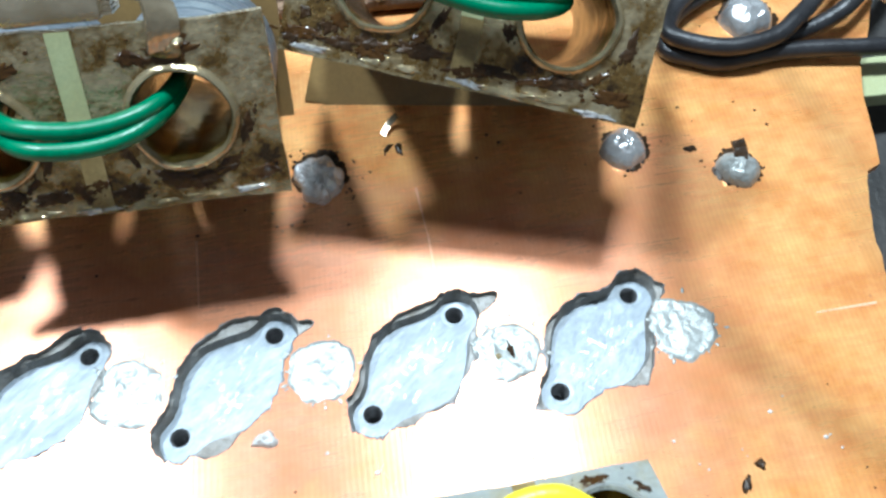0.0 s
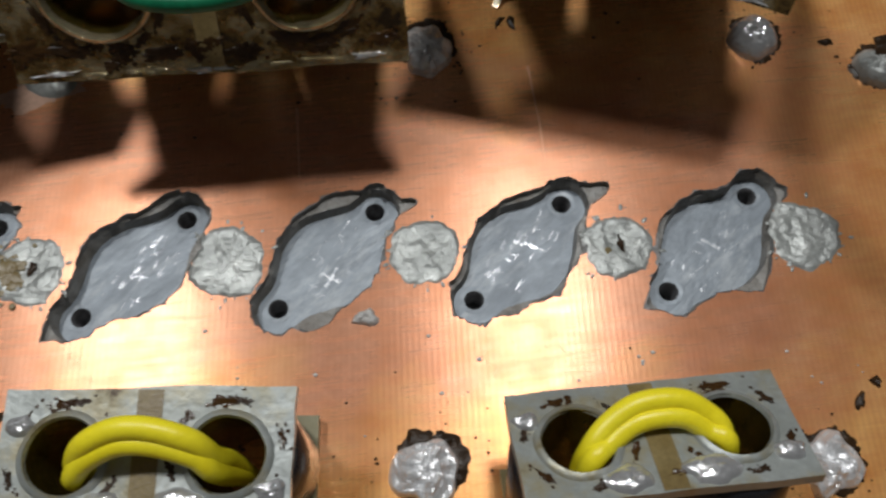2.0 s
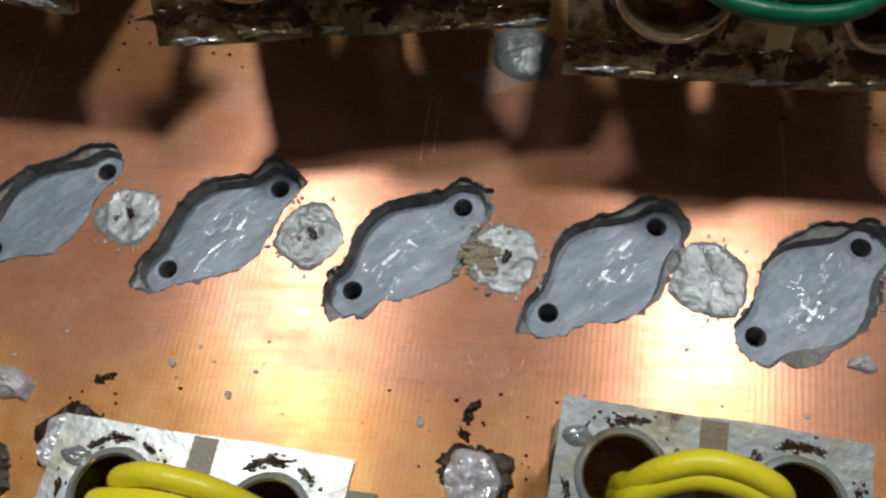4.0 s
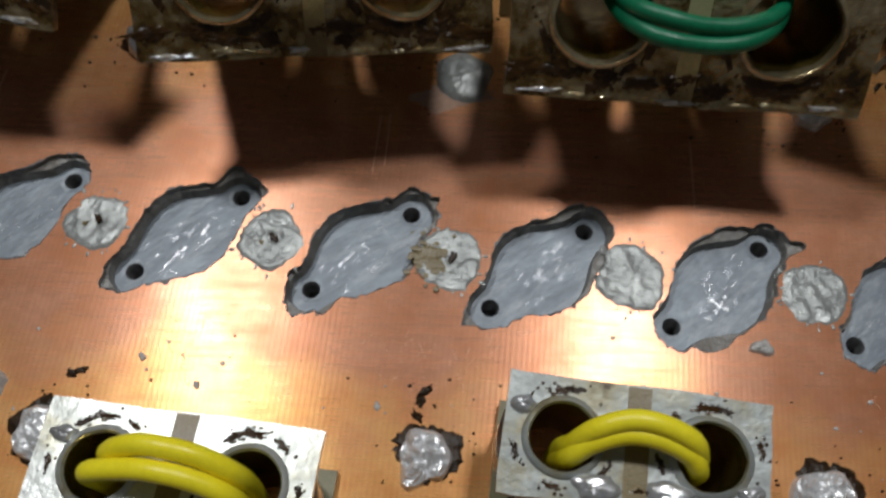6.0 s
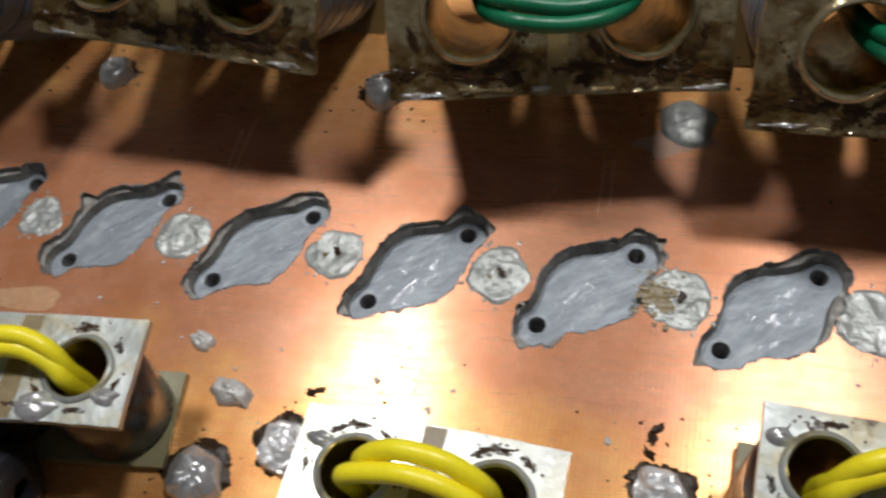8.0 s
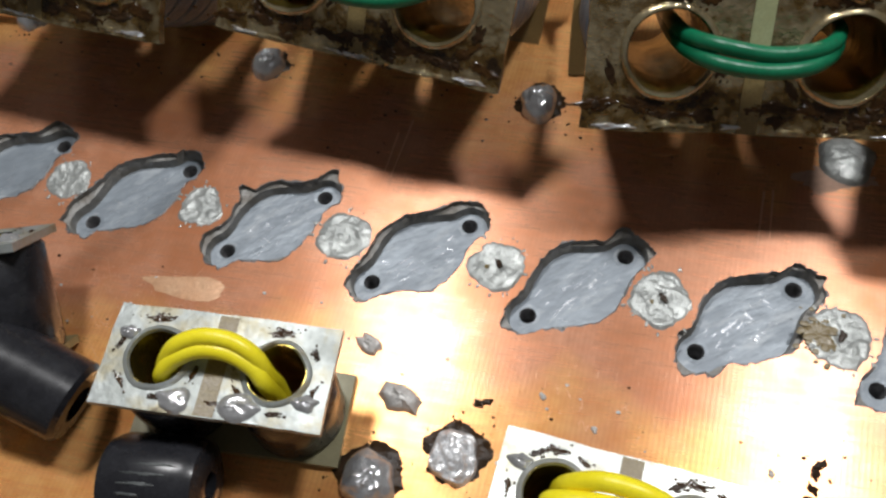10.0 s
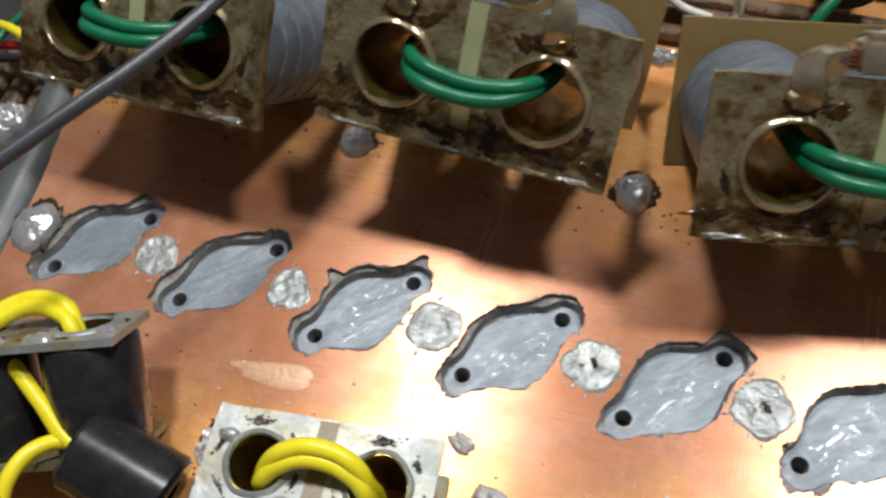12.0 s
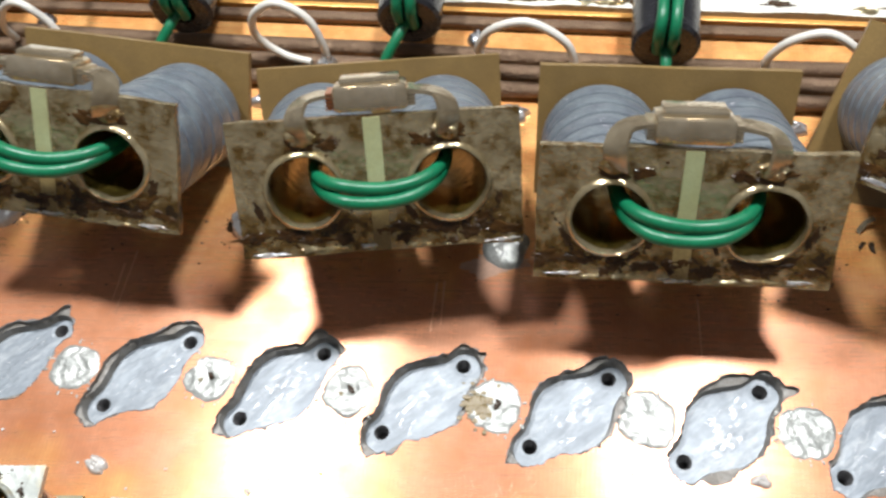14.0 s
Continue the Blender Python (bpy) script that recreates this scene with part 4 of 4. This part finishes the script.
# ---- lower row: small transformers with black cores and yellow windings ----
def input_transformer(x, y, z, yaw, pitch, roll, seed, tall=1.5, w=2.92, d=1.34, tin=BRIGHT_TIN):
    """Its top plate's middle is at x, y, z; pitch leans the top away."""
    m = place(x, y, z) @ Matrix.Rotation(radians(yaw), 4, "Z") @ Matrix.Rotation(radians(pitch), 4, "X") @ Matrix.Rotation(radians(roll), 4, "Y")
    t = holder("input_transformer", m, "small upright transformer with black ferrite cores and yellow winding", "transformer", "transformers with yellow windings")
    s, r = 0.80, 0.41
    # the cores are as long as the height of the top plate over the board asks
    q = m.to_3x3()
    tall = (z + min(sx * q[2][0] * (w / 2) + sy * q[2][1] * (d / 2) for sx in (-1, 1) for sy in (-1, 1))) / q[2][2] - 0.115
    edge = ragged([(-w / 2, -d / 2), (w / 2, -d / 2), (w / 2, d / 2), (-w / 2, d / 2)], 0.2, 0.03, seed)
    part("top_plate", slab(edge, [circle(-s, 0, r + 0.01, 36), circle(s, 0, r + 0.01, 36)], -0.12, 0.0), tin, t, "tinned plate with brown flux stains", False)
    part("gap_strip", box(-0.13, 0.13, -d / 2 + 0.02, d / 2 - 0.02, -0.05, 0.006, 0.0), BROWN_GAP, t, "brown laminate gap", False)
    base = ragged([(-w / 2, -d / 2), (w / 2, -d / 2), (w / 2, d / 2 - 0.05), (-w / 2, d / 2 - 0.05)], 0.3, 0.02, seed + 4)
    part("base_plate", slab(base, [circle(-s, 0, r, 24), circle(s, 0, r, 24)], -tall, -tall - 0.12), BASE_FR4, t, "olive laminate base plate", False)
    for sx in (-1, 1):
        tube = part("tube", lathe([(r - 0.03, 0.03), (r - 0.03, -tall - 0.15), (r, -tall - 0.15), (r, 0.03)], 32, "Z", (sx * s, 0, 0)), BRASS, t, "brass tube")
        part("rim", lathe([(r - 0.04, 0.0), (r - 0.02, 0.05), (r + 0.015, 0.035), (r + 0.045, 0.012), (r + 0.055, -0.02)], 32, "Z", (sx * s, 0, 0), 0.05, seed + sx), tin, tube, "soldered rim")
        for i in range(6):
            a = math.tau * i / 6 + 0.7 * seed + sx
            part("flux_crust", crust(0.15, 0.05, seed * 11 + i, 10), CHAR if i % 2 else AMBER, t, at=place(sx * s + (r + 0.15) * math.cos(a), (r + 0.13) * math.sin(a), 0.0, 0, 0, math.degrees(a) + 90), kind="stuff")
        prof = [(r + 0.01, -0.15), (0.66, -0.15), (0.70, -0.20), (0.70, -tall + 0.08), (0.66, -tall + 0.02), (r + 0.01, -tall + 0.02)]
        part("ferrite_core", lathe(prof, 36, "Z", (sx * s, 0, 0), 0.01, seed), BLACK_FERRITE, t, "black ferrite sleeve")
    for j in range(2):
        if seed == 3:
            o, hi = 0.13 - 0.24 * j, 0.50 - 0.06 * j
            pts = [(-s + 0.05, o * 0.5, -tall), (-s + 0.02 + 0.04 * j, o, -0.35), (-s + 0.12 - 0.16 * j, o, 0.16), (-0.34, o + 0.04, hi - 0.06), (0.04, o + 0.03, hi), (0.38, o, hi - 0.10), (s - 0.12, o - 0.06, 0.14), (s - 0.04, o - 0.06, -0.35), (s - 0.05, o * 0.5, -tall)]
        else:
            y0, up, lean = 0.10 - 0.13 * j, (0.26 if seed == 1 else 0.42) - 0.11 * j, 0.05 * math.sin(seed * 2.3)
            pts = [(-s + 0.02, -0.1, -1.2), (-s + 0.04, y0 - 0.15, -0.45), (-s + 0.10, y0 - 0.16, -0.06), (-0.50, y0 - 0.02, up - 0.14), (-0.18, y0 + 0.10, up - 0.01), (0.20 + lean, y0 + 0.10, up), (0.52, y0, up - 0.13), (s - 0.13, y0 - 0.12, -0.02), (s - 0.07, y0 - 0.12, -0.45), (s - 0.03, -0.1, -1.2)]
        part("yellow_wire", sweep(pts, 0.118, 14), YELLOW_WIRE, t, "thick yellow insulated wire")
    for i, (u, v, q) in enumerate(((-0.42, -d / 2 + 0.18, 0.20), (0.40, -d / 2 + 0.20, 0.22), (1.25, -0.35, 0.14), (-1.28, 0.3, 0.12))):
        part("solder_lump", lump(q * 1.3, q * 0.8, 0.09, seed + i, 0.3, 6, 20), SOLDER, t, at=place(u, v, -0.005))
    for i, (u, v, q) in enumerate(((-0.9, d / 2 - 0.16, 0.22), (0.75, d / 2 - 0.15, 0.24), (0.08, -d / 2 + 0.2, 0.15))):
        part("flux_crust", crust(q * 1.0, q * 0.36, seed + 20 + i), AMBER, t, at=place(u, v, -0.004), kind="stuff")
    return t


input_transformer(10.55, -3.52, 1.59, 5.0, -25.0, 3.0, 1, tin=GRIMY_TIN)
input_transformer(5.47, -3.53, 1.76, -2.0, 4.0, 0.0, 2, 1.56, tin=GRIMY_TIN)
input_transformer(0.55, -4.36, 1.74, -1.0, -4.0, 0.0, 3, 1.55, 3.05, 1.4)
input_transformer(-4.80, -3.80, 1.76, 7.0, -1.0, 3.5, 4, 1.5, 3.05, 1.42, tin=GRIMY_TIN)
input_transformer(-9.60, -3.05, 1.75, 20.0, -48.0, 0.0, 5, tin=GRIMY_TIN)


# ---- beads, loops and rods behind the upper row ----
def ferrite_bead(x, y, z, length, r, label, yaw=0.0, pitch=0.0):
    b = holder("ferrite_bead", place(x, y, z, pitch, 0, yaw), label, "ferrite bead", "ferrite beads")
    part("sleeve", lathe([(r * 0.45, 0), (r - 0.07, 0), (r, 0.07), (r, length - 0.07), (r - 0.07, length), (r * 0.45, length)], 40, "Y"), BLACK_FERRITE, b)
    return b


for i, (x, y, wx) in enumerate(((10.9, 6.4, 0.1), (5.85, 6.35, 0.05), (0.75, 6.75, -0.45), (-4.1, 6.75, -0.50), (-9.2, 6.7, -0.4))):
    b = ferrite_bead(x, y, 1.18, 1.9, 0.66, "black ferrite bead with green wire through it, behind the transformers", -4 + 3 * i)
    part("green_wire", sweep([(0.05, 1.8, 0.0), (0, 0.3, 0.02), (wx * 0.3, -0.25, 0.0), (wx, -0.75, -0.35), (wx * 1.4, -1.2, -0.9)], 0.11), GREEN_WIRE, b, "green insulated wire")
    part("green_wire", sweep([(-0.15, -0.05, -0.05), (-0.18, -0.14, 0.45), (-0.16, 0.10, 0.78), (-0.14, 0.9, 0.80), (-0.1, 2.1, 0.7)], 0.11), GREEN_WIRE, b, "green wire wound round the bead")
    part("green_wire", sweep([(0.1, -0.05, -0.05), (0.1, -0.16, 0.45), (0.1, 0.10, 0.78), (0.12, 0.9, 0.80), (0.1, 2.1, 0.7)], 0.11), GREEN_WIRE, b, "green wire wound round the bead")

for x0, x1, lug in ((2.25, 4.15, 4.15), (-2.35, -0.95, -0.95), (7.9, 9.6, 7.8), (-8.1, -6.6, -6.6)):
    pts = [(x0, 6.5, 0.45), (x0 - 0.05, 6.45, 0.9), (x0 + 0.25, 6.4, 1.45), ((x0 + x1) / 2, 6.35, 1.72), (x1 - 0.2, 6.2, 1.35), (x1, 6.05, 0.75), (x1 + 0.02, 6.0, 0.35)]
    if x0 == -2.35:
        pts = [(-1.35, 6.25, 0.40), (-1.95, 6.35, 0.50), (-2.42, 6.4, 0.95), (-2.35, 6.4, 1.55), (-1.80, 6.38, 1.95), (-1.20, 6.3, 1.65), (-0.95, 6.15, 1.05), (-0.92, 6.05, 0.40)]
    part("white_wire", sweep(pts, 0.085), WHITE_WIRE, None, "short arched loop of white insulated wire", True, "wire", "white wire loops")
    part("solder_lug", lump(0.22, 0.2, 0.5, x0, 0.35), SOLDER, None, "silver solder lug at the end of a white wire", True, "solder lug", "solder lugs", at=place(x1 + 0.03, 6.02, 0.32))
for x in (2.95, -2.15, -7.3, 8.3):
    part("solder_lug", lump(0.42, 0.20, 0.22, x, 0.35), SOLDER, None, "silver solder joint on the brown rods", True, "solder lug", "solder lugs", at=place(x, 5.45, 0.0))

for i, (y, r) in enumerate(((5.98, 0.17), (6.42, 0.19), (6.88, 0.18))):
    pts = [(-13.0, y + 0.25, r), (-6, y + 0.05, r), (0, y, r), (6, y - 0.05 * i, r), (12, y + 0.02, r), (17, y + 0.1, r)]
    part("coaxial_rod", sweep(pts, r, 12), BRAID, None, "brown braided coaxial line running along the board", True, "coaxial line", "coaxial lines")
for x in (-7.93, 2.05, 12.1):
    s = holder("screw", place(x, 7.42, 0.0), "zinc-plated round-head screw in the copper", "screw", "screws at the back")
    part("head", lump(0.24, 0.24, 0.16, 3, 0.0), SCREW, s)
    part("slot", box(-0.15, 0.15, -0.025, 0.025, 0.135, 0.17, 0), HOLE, s, smooth=False)
    part("slot", box(-0.025, 0.025, -0.15, 0.15, 0.136, 0.171, 0), HOLE, s, smooth=False)

part("copper_strip", box(-13.2, 18, 7.70, 7.97, 0.001, 0.20, 0.06), BRAID, None, "brown copper strip along the back of the board", False, "metal strip", kind="structure")
part("copper_strip", box(-13.5, 18.5, 8.03, 8.17, -0.6, 0.24, 0.03), AMBER_STRIP, None, "narrow amber strip standing behind the board", False, "metal strip", kind="structure")
wb = part("white_panel", slab(ragged([(-14, 8.24), (18, 8.24), (18, 16), (-14, 16)], 0.3, 0.07, 8), [], -0.6, 0.30), WHITE_BOARD, None, "bright white panel with brown flux marks behind the board", False, "panel", kind="structure")

rnd = random.Random(31)
for i in range(16):
    x = rnd.uniform(3.5, 12.5) if i < 11 else rnd.uniform(-12, 3)
    part("flux_crust", film(rnd.uniform(0.25, 0.6), rnd.uniform(0.06, 0.15), 0.05, 90 + i, 40), (AMBER, RIM, TIN)[i % 3], wb, "brown glassy flux on the panel's edge", kind="stuff", at=place(x, 8.36 + rnd.uniform(0, 0.14), 0.302))

# ---- left margin: grey pipe, dark lines and thin leads ----
part("grey_pipe", sweep([(-12.9, -8, -0.62), (-12.95, -2, -0.62), (-13.2, 0.4, -0.62), (-13.6, 3, -0.62), (-14.0, 8, -0.62)], 0.52, 24), GREY_PAINT, None, "matt grey pipe along the edge of the board", True, "pipe")
part("side_tray", box(-22, -12.25, -9, 16, -2.6, -1.12, 0.05), CHASSIS, None, "dark metal tray beside the board", False, "tray", kind="structure")
for i, (x, r) in enumerate(((-14.2, 0.22), (-14.75, 0.24), (-15.35, 0.24))):
    part("coaxial_rod", sweep([(x + 0.2, -8, -1.12 + r), (x, -1, -1.12 + r), (x - 0.2, 3, -1.12 + r), (x - 0.5, 9, -1.12 + r)], r, 12), BRAID, None, "dark braided coaxial line beside the grey pipe", True, "coaxial line", "coaxial lines")
part("solder_lug", lump(0.40, 0.5, 0.35, 31, 0.35), SOLDER, None, "silver solder lump on dark braided lines", True, "solder lug", "solder lugs", at=place(-14.5, 1.6, -0.72))
part("grey_lead", sweep([(-20, -13, -2.4), (-15.5, -9.0, 1.5), (-12.3, -5.6, 3.4), (-10.3, -2.9, 4.0), (-9.1, -0.9, 4.1), (-8.41, 0.34, 4.1), (-7.87, 1.68, 4.1), (-7.4, 3.4, 4.2), (-7.2, 5.2, 4.0), (-7.2, 7.6, 2.0), (-7.3, 9.6, 0.4)], 0.115, 12), GREY_WIRE, None, "dark grey insulated lead arching over the board", True, "wire")
part("yellow_lead", sweep([(-18, 3.9, -0.9), (-15.2, 3.2, 0.3), (-14.07, 2.81, 0.6), (-13.49, 2.65, 0.6), (-12.93, 2.52, 0.6), (-12.13, 2.55, 0.5), (-11.95, 2.5, 0.2)], 0.10, 12), YELLOW_WIRE, None, "thin yellow lead soldered at the board's edge", True, "wire")
part("red_lead", sweep([(-18, 2.9, -0.9), (-15.4, 2.85, 0.0), (-14.35, 2.86, 0.2), (-13.85, 2.88, 0.15), (-13.6, 3.1, 0.05)], 0.09, 12), RED_WIRE, None, "thin red lead crossing the grey pipe", True, "wire")
part("black_lead", sweep([(-18, 2.5, -0.9), (-15.4, 2.5, -0.05), (-14.19, 2.60, 0.2), (-13.71, 2.65, 0.15), (-13.45, 2.9, 0.02)], 0.09, 12), BLACK_WIRE, None, "thin black lead crossing the grey pipe", True, "wire")
part("teal_lead", sweep([(-16, -1.0, -0.9), (-15.1, 1.5, 0.2), (-14.8, 3.6, 0.3), (-15, 6, -0.9)], 0.08, 12), GREEN_WIRE, None, "thin green lead beside the grey pipe", True, "wire")

# ---- front left: bead with a yellow wire ----
b = ferrite_bead(-7.08, -4.52, 0.63, 1.48, 0.62, "black ferrite bead with a yellow wire looped through it", 80, 20)
part("yellow_wire", sweep([(0, 1.2, 0), (0, 1.7, 0.05), (0.25, 2.3, 0.1), (0.55, 3.2, 0.05), (0.7, 4.4, -0.2)], 0.115), YELLOW_WIRE, b, "yellow insulated wire")
part("yellow_wire", sweep([(0, 1.2, -0.05), (-0.05, 1.68, 0.0), (-0.40, 1.95, 0.12), (-0.9, 1.95, 0.12), (-1.4, 1.7, -0.1), (-1.9, 1.2, -0.4)], 0.115), YELLOW_WIRE, b, "yellow insulated wire")
bead = holder("black_bead", place(-5.42, -5.24, 0, 0, 0, 10), "rounded black bead with pale smears", "ferrite bead", "ferrite beads")
part("sleeve", lathe([(0.20, -0.70), (0.42, -0.72), (0.58, -0.64), (0.64, -0.48), (0.66, 0.0), (0.64, 0.48), (0.58, 0.64), (0.42, 0.72), (0.20, 0.70)], 44, "X", (0, 0, 0.65), 0.03, 4), BLACK_FERRITE, bead)
for i in range(4):
    bm = film(0.22 + 0.05 * i, 0.025, 0.012, 60 + i, 32, 3)
    part("smear", bm, GREY_PAINT, bead, "thin greyish smear", at=place(-0.15 + 0.09 * i, -0.30 + 0.13 * i, 0.65 + math.sqrt(0.655 ** 2 - (0.30 - 0.13 * i) ** 2), math.degrees(math.asin((0.30 - 0.13 * i) / 0.66)), 0, 0))
solder_blob(-2.85, -4.4, 0.42, 0.34, 33, char=1.2, label="solder blob with charred flux and a yellow wire end")
part("coaxial_rod", sweep([(-14, -5.9, 0.25), (-10, -5.9, 0.25), (-8.3, -6.2, 0.25), (-7.4, -7.6, 0.25)], 0.25, 12), BRAID, None, "brown braided coaxial line running along the board", True, "coaxial line", "coaxial lines")

# ---- right margin: black cables and what lies past the torn edge ----
for pts, label in (([(22, 4.0, -2.2), (19.5, 3.8, 0.1), (17.9, 3.8, 0.25), (16.3, 3.95, 0.2), (15.2, 3.86, 0.16), (14.7, 4.02, 0.16), (14.3, 4.3, 0.16), (14.6, 4.95, 0.16), (15.2, 5.4, 0.16), (15.9, 5.75, 0.16), (17.6, 6.6, 0.2)], "scuffed black rubber cable lying on the board"),
                   ([(17.6, 6.6, 0.50), (15.9, 5.75, 0.47), (15.2, 5.40, 0.47), (14.6, 4.95, 0.47), (14.3, 4.35, 0.47), (14.75, 4.02, 0.47), (15.3, 3.9, 0.47), (16.0, 4.02, 0.50), (16.45, 4.33, 0.55), (16.91, 4.75, 0.5), (18.0, 5.8, 0.5), (20, 8, 0.2)], "scuffed black rubber cable bending to the back"),
                   ([(15.75, 4.22, 0.16), (16.4, 4.29, 0.16), (17.1, 4.45, 0.3), (17.57, 4.67, 0.5), (19, 6, 0.4), (21, 8, 0.0)], "scuffed black rubber cable bending to the back")):
    part("black_cable", sweep(pts, 0.15, 14), BLACK_WIRE, None, label, True, "cable", "black cables")
part("black_cable", sweep([(14.5, 6.7, 0.15), (14.3, 4.6, 3.3), (13.85, 2.9, 5.0), (13.6, 1.85, 5.1), (14.0, 0.6, 5.1), (15.1, -0.8, 5.1), (17.0, -2.6, 4.6), (20, -4.6, 1.0), (22, -5.5, -2.4)], 0.15, 14), BLACK_WIRE, None, "black cable looping high over the board's corner", True, "cable", "black cables")
part("green_laminate", box(17.2, 19.2, 3.15, 4.0, -0.5, -0.2, 0.03), GREEN_FR4, None, "pale green laminate scrap past the board's edge", False, "laminate")
part("side_tray", box(15.95, 24, -9, 16, -2.6, -1.05, 0.05), CHASSIS, None, "dark metal tray beside the board", False, "tray", kind="structure")
